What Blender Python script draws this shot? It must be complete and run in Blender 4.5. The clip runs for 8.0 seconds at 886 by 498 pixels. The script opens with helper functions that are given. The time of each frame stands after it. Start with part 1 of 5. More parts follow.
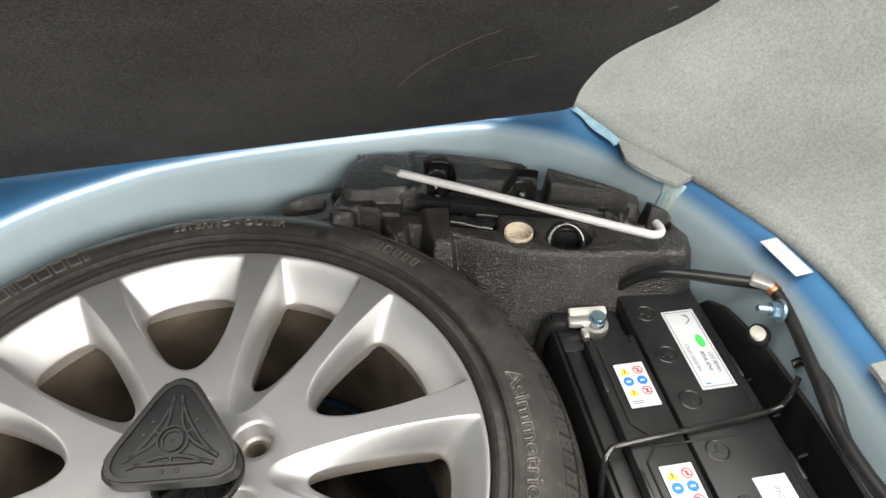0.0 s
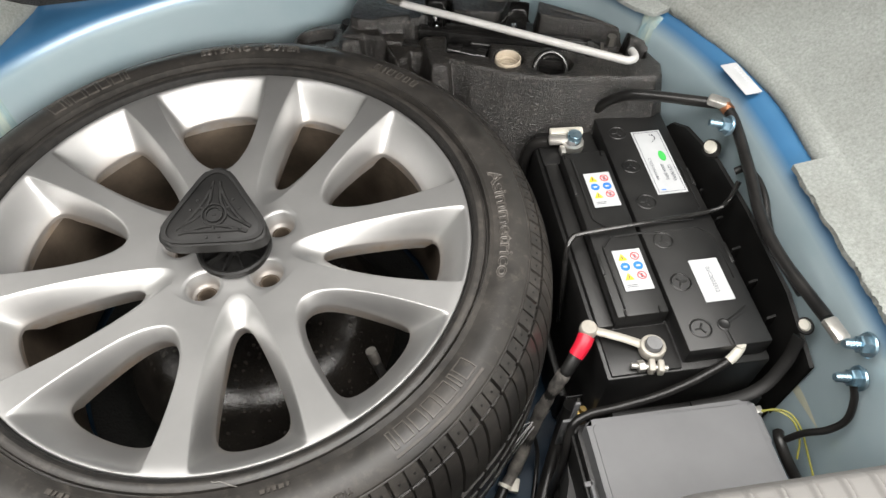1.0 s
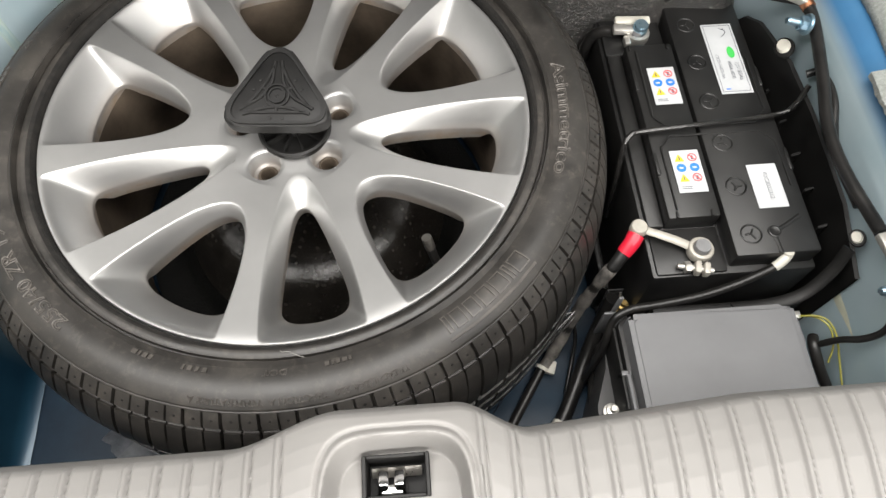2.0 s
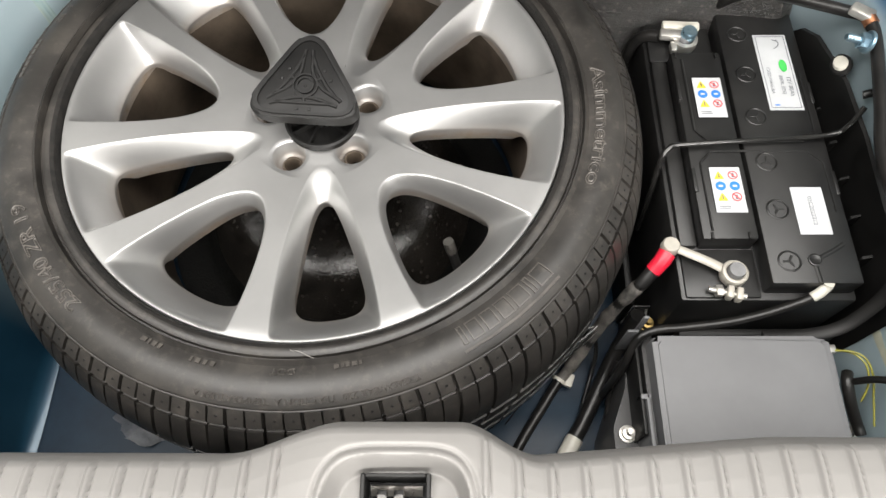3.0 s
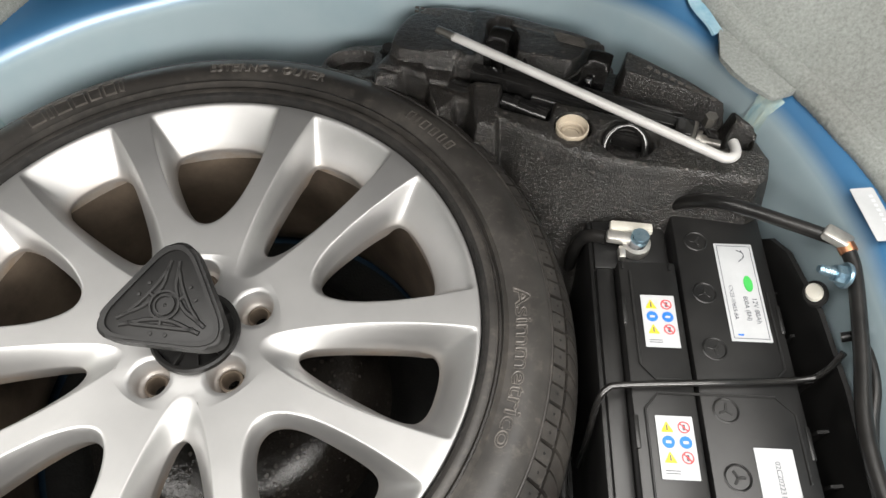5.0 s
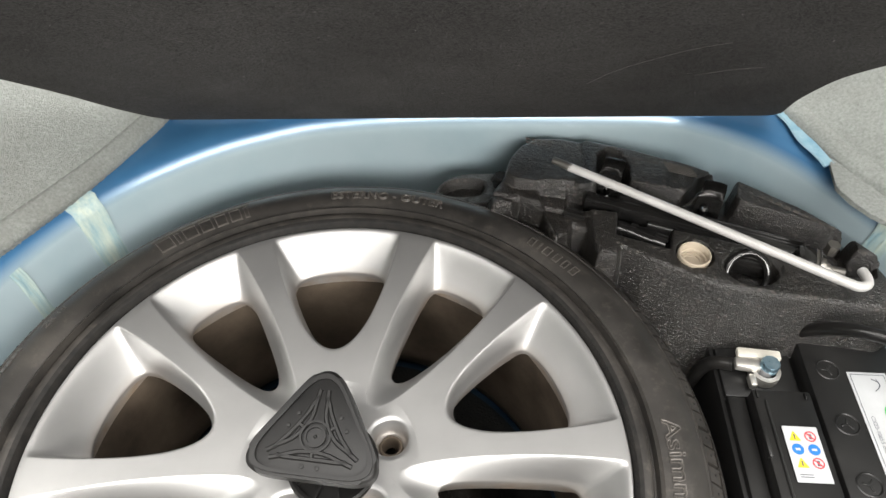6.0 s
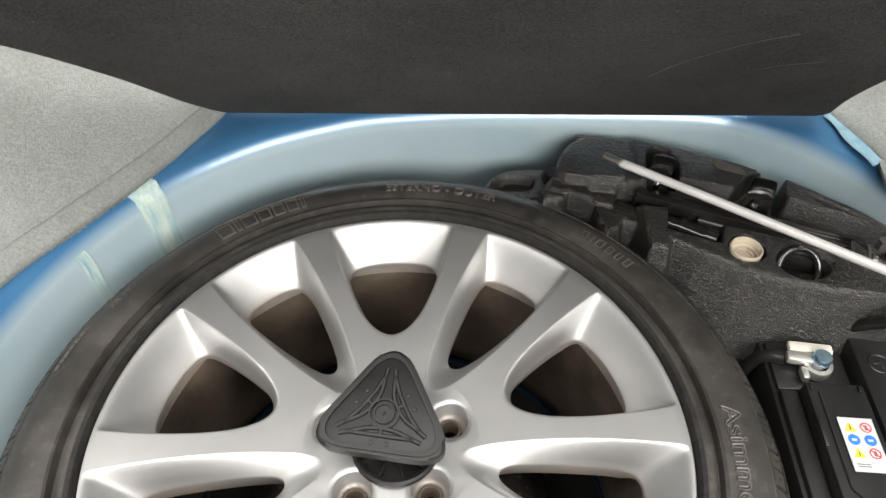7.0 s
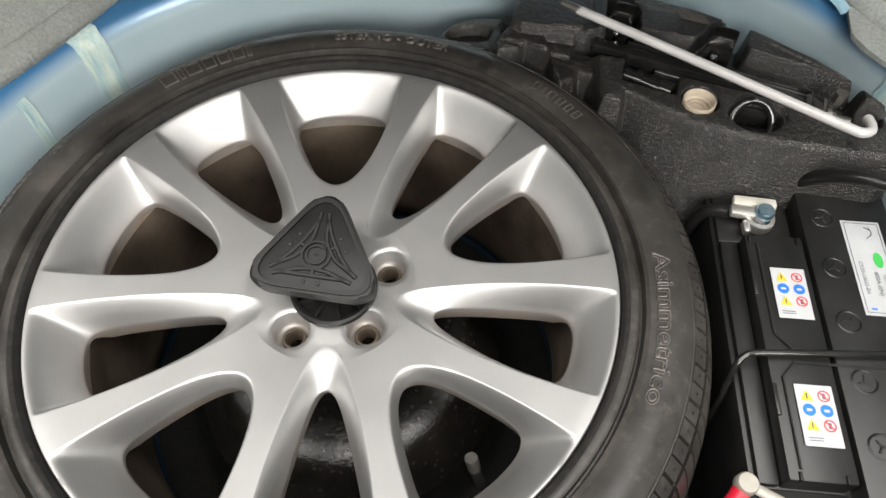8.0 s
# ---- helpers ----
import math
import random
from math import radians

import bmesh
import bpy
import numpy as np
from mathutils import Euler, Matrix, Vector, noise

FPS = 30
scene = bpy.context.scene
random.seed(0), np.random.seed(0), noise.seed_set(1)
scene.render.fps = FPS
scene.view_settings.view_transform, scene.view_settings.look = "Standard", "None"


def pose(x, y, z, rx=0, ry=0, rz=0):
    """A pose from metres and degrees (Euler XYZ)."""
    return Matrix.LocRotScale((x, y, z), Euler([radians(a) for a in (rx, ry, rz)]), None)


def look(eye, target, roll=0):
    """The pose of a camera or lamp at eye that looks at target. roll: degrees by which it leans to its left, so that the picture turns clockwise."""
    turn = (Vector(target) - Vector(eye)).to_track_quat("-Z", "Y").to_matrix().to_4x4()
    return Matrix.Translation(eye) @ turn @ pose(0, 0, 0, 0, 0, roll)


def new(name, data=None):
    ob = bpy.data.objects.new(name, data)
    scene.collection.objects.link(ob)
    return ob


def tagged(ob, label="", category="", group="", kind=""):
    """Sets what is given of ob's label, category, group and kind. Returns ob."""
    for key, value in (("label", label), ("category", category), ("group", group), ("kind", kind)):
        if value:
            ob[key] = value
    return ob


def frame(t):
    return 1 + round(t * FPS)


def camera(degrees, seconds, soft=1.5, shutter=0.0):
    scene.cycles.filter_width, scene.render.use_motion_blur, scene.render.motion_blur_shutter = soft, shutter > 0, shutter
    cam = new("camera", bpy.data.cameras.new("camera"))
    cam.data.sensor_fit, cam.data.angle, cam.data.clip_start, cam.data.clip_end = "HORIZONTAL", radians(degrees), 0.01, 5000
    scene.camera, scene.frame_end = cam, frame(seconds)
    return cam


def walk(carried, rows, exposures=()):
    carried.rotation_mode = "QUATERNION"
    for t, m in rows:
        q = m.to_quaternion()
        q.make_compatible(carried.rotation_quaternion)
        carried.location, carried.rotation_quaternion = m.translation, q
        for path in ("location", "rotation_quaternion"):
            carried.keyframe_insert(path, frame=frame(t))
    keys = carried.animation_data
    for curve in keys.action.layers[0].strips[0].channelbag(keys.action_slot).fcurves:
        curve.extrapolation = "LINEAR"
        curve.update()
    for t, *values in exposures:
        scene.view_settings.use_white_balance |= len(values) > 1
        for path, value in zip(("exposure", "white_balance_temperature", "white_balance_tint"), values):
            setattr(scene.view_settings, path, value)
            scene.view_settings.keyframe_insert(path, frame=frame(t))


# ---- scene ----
cam = camera(66.4, 8.0)
PATH = [
    (0, (0.151, -0.321, 0.747), (0.416, 1.14, -0.593), 0.8),
    (0.3, (0.175, -0.362, 0.772), (0.412, 1.086, -0.587), 0.4),
    (0.5, (0.179, -0.386, 0.791), (0.401, 1.029, -0.605), -0.0),
    (0.6, (0.185, -0.397, 0.797), (0.372, 0.976, -0.645), -1.1),
    (0.8, (0.178, -0.424, 0.793), (0.345, 0.852, -0.738), -1.0),
    (1, (0.156, -0.449, 0.783), (0.331, 0.747, -0.81), 0.2),
    (1.5, (0.135, -0.437, 0.809), (0.239, 0.523, -0.943), -0.5),
    (2, (0.129, -0.44, 0.804), (0.189, 0.453, -0.985), -0.5),
    (2.2, (0.124, -0.436, 0.8), (0.164, 0.431, -1.002), -0.7),
    (3.3, (0.159, -0.411, 0.787), (0.119, 0.445, -1.021), -1.5),
    (3.5, (0.193, -0.409, 0.776), (0.163, 0.457, -1.027), -0.3),
    (4, (0.233, -0.367, 0.758), (0.185, 0.505, -1.041), -0.7),
    (4.5, (0.241, -0.3, 0.746), (0.194, 0.643, -1.017), -0.1),
    (5, (0.232, -0.238, 0.756), (0.174, 0.834, -0.931), -0.4),
    (5.2, (0.234, -0.22, 0.761), (0.149, 0.915, -0.884), -1.2),
    (6.3, (0.075, -0.24, 0.77), (-0.016, 1.12, -0.693), -0.7),
    (6.5, (0.069, -0.246, 0.768), (-0.019, 1.124, -0.687), -0.4),
    (7, (0.067, -0.265, 0.761), (-0.045, 1.096, -0.7), -0.4),
    (7.5, (0.116, -0.265, 0.748), (0.007, 0.993, -0.803), -0.2),
    (8, (0.127, -0.282, 0.741), (0.025, 0.803, -0.936), -0.4),
]
walk(cam, [(t, look(eye, target, roll)) for t, eye, target, roll in PATH], [(0, 0.25), (1.0, 0.16), (2.2, 0.10), (4.0, 0.26), (5.0, 0.06), (6.5, 0.21), (8.0, -0.04)])

# ---- world and lamps: unseen lamps added behind and above the open boot ----
world = bpy.data.worlds.new("workshop_air")
scene.world = world
world.use_nodes = True
world.node_tree.nodes["Background"].inputs[0].default_value = (0.86, 0.93, 1.0, 1)
world.node_tree.nodes["Background"].inputs[1].default_value = 0.03


def added_lamp(x, y, z, sx, sy, watts, target):
    data = bpy.data.lights.new("unseen_lamp", "AREA")
    data.shape, data.size, data.size_y, data.energy = "RECTANGLE", sx, sy, watts
    data.color = (1.0, 0.97, 0.93)
    ob = new("unseen_lamp", data)
    ob.matrix_world = look((x, y, z), target)
    return tagged(ob, "unseen white area lamp added to light the boot", "ceiling light")


added_lamp(-0.10, -0.45, 2.25, 2.9, 1.5, 118, (-0.10, -0.45, 0.0))
added_lamp(1.05, -2.45, 2.05, 3.0, 1.3, 240, (0.1, 0.0, 0.3))

# ---- tools ----
WORLD_AT = {}


def thing(name, at, label, category, group=""):
    ob = new(name)
    ob.empty_display_size = 0.02
    ob.location = at
    WORLD_AT[ob.name] = Vector(at)
    return tagged(ob, label, category, group)


def link(name, bm, material, smooth=40):
    bmesh.ops.recalc_face_normals(bm, faces=bm.faces)
    me = bpy.data.meshes.new(name)
    bm.to_mesh(me)
    bm.free()
    if smooth:
        me.shade_smooth()
        me.set_sharp_from_angle(angle=radians(smooth))
    if material:
        me.materials.append(material)
    return new(name, me)


def part(name, bm, material, parent, label="", smooth=40):
    ob = link(name, bm, material, smooth)
    ob.parent = parent
    if parent.name in WORLD_AT:
        ob.matrix_parent_inverse = Matrix.Translation(-WORLD_AT[parent.name])
    return tagged(ob, label)


def solid(name, bm, material, label, category, kind="", smooth=40):
    """A thing that is one mesh."""
    return tagged(link(name, bm, material, smooth), label, category, "", kind)


def box(x0, x1, y0, y1, z0, z1, bevel=0.0, seg=2, bm=None):
    b = bmesh.new()
    bmesh.ops.create_cube(b, size=1)
    for v in b.verts:
        v.co = Vector(((x0 + x1) / 2 + v.co.x * (x1 - x0), (y0 + y1) / 2 + v.co.y * (y1 - y0), (z0 + z1) / 2 + v.co.z * (z1 - z0)))
    if bevel:
        bmesh.ops.bevel(b, geom=b.edges[:], offset=bevel, segments=seg, affect="EDGES", profile=0.5)
    return join(bm, b)


def join(bm, b):
    if bm is None:
        return b
    me = bpy.data.meshes.new("t")
    b.to_mesh(me)
    b.free()
    bm.from_mesh(me)
    bpy.data.meshes.remove(me)
    return bm


def moved(b, m):
    bmesh.ops.transform(b, matrix=m, verts=b.verts)
    return b


def lathe(profile, n, m=None, bm=None, closed=False):
    """profile: (r, z) pairs turned round z."""
    b = bmesh.new()
    rings = []
    for r, z in profile:
        if r < 1e-6:
            rings.append([b.verts.new((0, 0, z))])
        else:
            rings.append([b.verts.new((r * math.cos(2 * math.pi * i / n), r * math.sin(2 * math.pi * i / n), z)) for i in range(n)])
    pairs = list(zip(rings, rings[1:])) + ([(rings[-1], rings[0])] if closed else [])
    for a, c in pairs:
        for i in range(n):
            j = (i + 1) % n
            q = [a[i % len(a)], a[j % len(a)], c[j % len(c)], c[i % len(c)]]
            q = [v for k, v in enumerate(q) if v not in q[:k]]
            if len(q) > 2:
                b.faces.new(q)
    if m is not None:
        moved(b, m)
    return join(bm, b)


def spline(pts, per=8, closed=False):
    """Catmull-Rom through the points."""
    p = [Vector(q) for q in pts]
    n, out = len(p), []
    for i in range(n if closed else n - 1):
        if closed:
            a, b, c, d = p[i - 1], p[i], p[(i + 1) % n], p[(i + 2) % n]
        else:
            b, c = p[i], p[i + 1]
            a = p[i - 1] if i else b * 2 - c
            d = p[i + 2] if i + 2 < n else c * 2 - b
        for k in range(per):
            t = k / per
            out.append(0.5 * (2 * b + (c - a) * t + (2 * a - 5 * b + 4 * c - d) * t * t + (3 * b - a - 3 * c + d) * t ** 3))
    if not closed:
        out.append(p[-1])
    return out


def tube(pts, r, n=12, per=8, bm=None, smooth=True, flat=1.0):
    """A round (or flattened) tube along a path; r may be a function of 0..1."""
    path = spline(pts, per) if smooth else [Vector(q) for q in pts]
    b = bmesh.new()
    rings, side = [], None
    for i, p in enumerate(path):
        d = (path[min(i + 1, len(path) - 1)] - path[max(i - 1, 0)]).normalized()
        if side is None:
            side = d.orthogonal().normalized() if abs(d.z) > 0.9 else d.cross(Vector((0, 0, 1))).normalized()
        side = (side - d * side.dot(d)).normalized()
        up = side.cross(d)
        rad = r(i / (len(path) - 1)) if callable(r) else r
        rings.append([b.verts.new(p + side * rad * math.cos(2 * math.pi * k / n) + up * rad * flat * math.sin(2 * math.pi * k / n)) for k in range(n)])
    for a, c in zip(rings, rings[1:]):
        for k in range(n):
            b.faces.new((a[k], a[(k + 1) % n], c[(k + 1) % n], c[k]))
    b.faces.new(rings[0][::-1])
    b.faces.new(rings[-1])
    return join(bm, b)


def prism(outline, z0, z1, bevel=0.0, bm=None, seg=2):
    b = bmesh.new()
    lo = [b.verts.new((x, y, z0)) for x, y in outline]
    hi = [b.verts.new((x, y, z1)) for x, y in outline]
    n = len(lo)
    b.faces.new(lo[::-1])
    top = b.faces.new(hi)
    for i in range(n):
        b.faces.new((lo[i], lo[(i + 1) % n], hi[(i + 1) % n], hi[i]))
    if bevel:
        bmesh.ops.bevel(b, geom=list(top.edges), offset=bevel, segments=seg, affect="EDGES", profile=0.5)
    return join(bm, b)


def rounded(corners, r, per=5):
    """A polygon with rounded corners; r one radius or one for each."""
    out, n = [], len(corners)
    for i, c in enumerate(corners):
        c = Vector(c)
        a, b = Vector(corners[i - 1]) - c, Vector(corners[(i + 1) % n]) - c
        rad = r[i] if isinstance(r, (list, tuple)) else r
        if rad <= 0:
            out.append((c.x, c.y))
            continue
        la, lb = a.length, b.length
        cut = min(rad, 0.48 * la, 0.48 * lb)
        p, q = c + a * cut / la, c + b * cut / lb
        for k in range(per + 1):
            t = k / per
            v = p * (1 - t) ** 2 + c * 2 * t * (1 - t) + q * t * t
            out.append((v.x, v.y))
    return out


def loft(loops, closed=True, bm=None, cap=False):
    """Faces between loops of equally many points."""
    b = bmesh.new()
    rows = [[b.verts.new(p) for p in loop] for loop in loops]
    n = len(rows[0])
    for a, c in zip(rows, rows[1:]):
        for i in range(n if closed else n - 1):
            j = (i + 1) % n
            b.faces.new((a[i], a[j], c[j], c[i]))
    if cap:
        b.faces.new(rows[-1])
    return join(bm, b)


def words(text, size, depth=0.0, bm=None, m=None, bold=0.0, line=0.0):
    """Built-in letters as a mesh in the xy plane, centred on its origin."""
    cu = bpy.data.curves.new("letters", "FONT")
    cu.body, cu.size, cu.extrude, cu.offset = text, size, depth, bold
    cu.align_x, cu.align_y, cu.resolution_u = "CENTER", "CENTER", 3
    if line:
        cu.fill_mode, cu.extrude, cu.bevel_depth, cu.bevel_resolution = "NONE", 0.0, line, 0
    ob = bpy.data.objects.new("letters", cu)
    scene.collection.objects.link(ob)
    me = bpy.data.meshes.new_from_object(ob.evaluated_get(bpy.context.evaluated_depsgraph_get()))
    b = bmesh.new()
    b.from_mesh(me)
    bpy.data.objects.remove(ob)
    bpy.data.curves.remove(cu)
    bpy.data.meshes.remove(me)
    if m is not None:
        moved(b, m)
    return join(bm, b)


def merge_near(bm, d=1e-5):
    bmesh.ops.remove_doubles(bm, verts=bm.verts, dist=d)
    return bm

# ---- materials ----
def nodes_of(name):
    m = bpy.data.materials.new(name)
    m.use_nodes = True
    t = m.node_tree
    return m, t, t.nodes["Principled BSDF"]


def add(t, kind, **values):
    n = t.nodes.new(kind)
    for k, v in values.items():
        if k in n.inputs:
            n.inputs[k].default_value = v
    return n


def noise_of(t, scale, detail=4.0, rough=0.6, stretch=None):
    co = t.nodes.new("ShaderNodeTexCoord")
    n = add(t, "ShaderNodeTexNoise", Scale=scale, Detail=detail, Roughness=rough)
    if stretch:
        mp = t.nodes.new("ShaderNodeMapping")
        mp.inputs["Scale"].default_value = stretch
        t.links.new(co.outputs["Object"], mp.inputs["Vector"])
        t.links.new(mp.outputs["Vector"], n.inputs["Vector"])
    else:
        t.links.new(co.outputs["Object"], n.inputs["Vector"])
    return n


def ramp_of(t, source, stops):
    r = t.nodes.new("ShaderNodeValToRGB")
    e = r.color_ramp.elements
    while len(e) < len(stops):
        e.new(0.5)
    for k, (at, col) in enumerate(stops):
        e[k].position = at
        e[k].color = (*col, 1) if len(col) == 3 else col
    t.links.new(source, r.inputs["Fac"])
    return r


def mixed(t, fac, a, b, mode="MIX"):
    n = t.nodes.new("ShaderNodeMix")
    n.data_type, n.blend_type = "RGBA", mode
    ins = [s for s in n.inputs if s.enabled]
    for s, v in zip((ins[0], ins[1], ins[2]), (fac, a, b)):
        if hasattr(v, "is_output"):
            t.links.new(v, s)
        else:
            s.default_value = v if not isinstance(v, tuple) else (*v, 1)
    return [o for o in n.outputs if o.enabled][0]


def bump_of(t, bsdf, height, strength=0.3, distance=0.001, before=None):
    b = add(t, "ShaderNodeBump", Strength=strength, Distance=distance)
    t.links.new(height, b.inputs["Height"])
    if before:
        t.links.new(before.outputs["Normal"], b.inputs["Normal"])
    t.links.new(b.outputs["Normal"], bsdf.inputs["Normal"])
    return b


def surface(name, low, high, rough, metal=0.0, coarse=12.0, fine=400.0, spread=0.12, bump=0.15, relief=0.0004, coat=0.0, spec=0.5, stretch=None):
    """Two scales of variation: coarse stains between two colours and fine grain in roughness and relief."""
    m, t, p = nodes_of(name)
    big = noise_of(t, coarse, 5, 0.62, stretch)
    small = noise_of(t, fine, 3, 0.6)
    r = ramp_of(t, big.outputs["Fac"], [(0.3, low), (0.72, high)])
    t.links.new(r.outputs["Color"], p.inputs["Base Color"])
    mr = add(t, "ShaderNodeMapRange")
    mr.inputs["To Min"].default_value, mr.inputs["To Max"].default_value = max(0.02, rough - spread), min(1, rough + spread)
    both = add(t, "ShaderNodeMath")
    both.operation = "MULTIPLY_ADD"
    both.inputs[1].default_value = 0.5
    t.links.new(small.outputs["Fac"], both.inputs[0])
    half = add(t, "ShaderNodeMath")
    half.operation = "MULTIPLY"
    half.inputs[1].default_value = 0.5
    t.links.new(big.outputs["Fac"], half.inputs[0])
    t.links.new(half.outputs[0], both.inputs[2])
    t.links.new(both.outputs[0], mr.inputs["Value"])
    t.links.new(mr.outputs["Result"], p.inputs["Roughness"])
    p.inputs["Metallic"].default_value = metal
    p.inputs["Specular IOR Level"].default_value = spec
    p.inputs["Coat Weight"].default_value = coat
    p.inputs["Coat Roughness"].default_value = 0.08
    if bump:
        bump_of(t, p, small.outputs["Fac"], bump, relief)
    return m


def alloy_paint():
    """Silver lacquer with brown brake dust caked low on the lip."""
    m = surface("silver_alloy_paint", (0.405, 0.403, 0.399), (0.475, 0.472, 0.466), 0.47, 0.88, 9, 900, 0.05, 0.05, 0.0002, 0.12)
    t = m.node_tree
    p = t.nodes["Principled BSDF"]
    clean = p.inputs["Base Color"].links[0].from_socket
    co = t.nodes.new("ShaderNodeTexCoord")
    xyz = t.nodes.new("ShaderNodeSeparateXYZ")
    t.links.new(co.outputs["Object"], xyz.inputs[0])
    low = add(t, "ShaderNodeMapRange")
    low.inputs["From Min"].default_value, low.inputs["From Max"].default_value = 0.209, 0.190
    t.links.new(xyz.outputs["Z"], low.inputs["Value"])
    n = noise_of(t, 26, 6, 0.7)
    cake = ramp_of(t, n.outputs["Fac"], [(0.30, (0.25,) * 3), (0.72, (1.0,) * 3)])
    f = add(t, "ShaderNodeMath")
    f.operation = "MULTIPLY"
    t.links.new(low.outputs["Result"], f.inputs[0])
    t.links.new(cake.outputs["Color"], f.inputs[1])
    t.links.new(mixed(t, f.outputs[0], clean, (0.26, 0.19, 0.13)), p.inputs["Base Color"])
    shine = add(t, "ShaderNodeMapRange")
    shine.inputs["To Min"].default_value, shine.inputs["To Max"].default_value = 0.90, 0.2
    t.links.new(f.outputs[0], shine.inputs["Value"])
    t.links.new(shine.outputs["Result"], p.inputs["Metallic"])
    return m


# brown brake dust, its colour darkened to stand in for the barrel's shade
def shaded_brake_dust():
    return surface("shaded_dusty_barrel", (0.034, 0.025, 0.018), (0.135, 0.104, 0.076), 0.62, 0.25, 14, 500, 0.12, 0.2, 0.0004)


def tyre_rubber():
    m, t, p = nodes_of("tyre_rubber")
    big = noise_of(t, 16, 6, 0.66)
    small = noise_of(t, 700, 3, 0.6)
    r = ramp_of(t, big.outputs["Fac"], [(0.35, (0.0155, 0.0145, 0.0134)), (0.56, (0.030, 0.0272, 0.0245)), (0.80, (0.062, 0.055, 0.047))])
    t.links.new(r.outputs["Color"], p.inputs["Base Color"])
    mid = noise_of(t, 95, 6, 0.75)
    dusty = ramp_of(t, mid.outputs["Fac"], [(0.53, (0, 0, 0)), (0.72, (0.30,) * 3)])
    t.links.new(mixed(t, dusty.outputs["Color"], r.outputs["Color"], (0.135, 0.118, 0.100)), p.inputs["Base Color"])
    rr = ramp_of(t, big.outputs["Fac"], [(0.3, (0.34,) * 3), (0.7, (0.56,) * 3)])
    t.links.new(rr.outputs["Color"], p.inputs["Roughness"])
    p.inputs["Specular IOR Level"].default_value = 0.5
    b1 = bump_of(t, p, big.outputs["Fac"], 0.15, 0.003)
    bump_of(t, p, small.outputs["Fac"], 0.2, 0.0004, b1)
    return m


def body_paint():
    """Blue metallic paint, unevenly paler on the walls of the well."""
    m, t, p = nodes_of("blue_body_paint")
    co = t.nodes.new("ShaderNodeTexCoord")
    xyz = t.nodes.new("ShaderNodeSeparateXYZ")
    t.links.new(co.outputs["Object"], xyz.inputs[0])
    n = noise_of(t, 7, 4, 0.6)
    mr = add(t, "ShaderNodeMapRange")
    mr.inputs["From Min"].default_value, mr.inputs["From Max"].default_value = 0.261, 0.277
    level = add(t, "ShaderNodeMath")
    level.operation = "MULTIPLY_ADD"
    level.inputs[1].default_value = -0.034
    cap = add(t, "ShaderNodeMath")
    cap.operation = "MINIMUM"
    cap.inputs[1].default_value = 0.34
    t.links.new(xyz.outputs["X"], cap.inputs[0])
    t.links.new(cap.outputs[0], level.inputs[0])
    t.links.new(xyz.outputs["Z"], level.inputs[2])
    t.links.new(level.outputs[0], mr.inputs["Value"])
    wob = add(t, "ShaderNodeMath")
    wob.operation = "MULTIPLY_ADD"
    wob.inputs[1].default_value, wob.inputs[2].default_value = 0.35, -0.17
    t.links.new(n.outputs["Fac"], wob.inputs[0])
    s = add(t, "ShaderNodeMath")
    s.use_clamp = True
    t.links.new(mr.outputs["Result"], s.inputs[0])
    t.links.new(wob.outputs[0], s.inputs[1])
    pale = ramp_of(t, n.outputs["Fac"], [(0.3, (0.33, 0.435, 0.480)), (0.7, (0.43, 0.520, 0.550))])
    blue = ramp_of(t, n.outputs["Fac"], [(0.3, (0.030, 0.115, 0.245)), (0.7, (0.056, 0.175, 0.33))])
    # navy painted on the wall nearest the boot lip, standing in for its shade
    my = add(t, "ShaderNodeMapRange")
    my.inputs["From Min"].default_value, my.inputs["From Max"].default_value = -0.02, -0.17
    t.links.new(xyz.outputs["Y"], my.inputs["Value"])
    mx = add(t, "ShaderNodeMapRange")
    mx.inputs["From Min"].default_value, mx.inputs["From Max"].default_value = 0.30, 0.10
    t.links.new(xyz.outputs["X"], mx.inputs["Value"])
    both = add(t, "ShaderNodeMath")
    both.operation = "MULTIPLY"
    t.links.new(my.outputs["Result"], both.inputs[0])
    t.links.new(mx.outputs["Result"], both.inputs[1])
    shade_navy = ramp_of(t, n.outputs["Fac"], [(0.3, (0.006, 0.030, 0.055)), (0.7, (0.020, 0.065, 0.105))])
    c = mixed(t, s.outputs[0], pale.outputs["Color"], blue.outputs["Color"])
    c = mixed(t, both.outputs[0], c, shade_navy.outputs["Color"])
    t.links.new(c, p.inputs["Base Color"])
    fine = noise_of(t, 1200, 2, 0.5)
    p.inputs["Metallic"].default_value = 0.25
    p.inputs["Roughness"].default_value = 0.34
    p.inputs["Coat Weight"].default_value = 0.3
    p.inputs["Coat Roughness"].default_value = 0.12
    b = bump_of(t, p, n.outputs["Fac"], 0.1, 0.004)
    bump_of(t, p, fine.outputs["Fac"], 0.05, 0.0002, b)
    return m


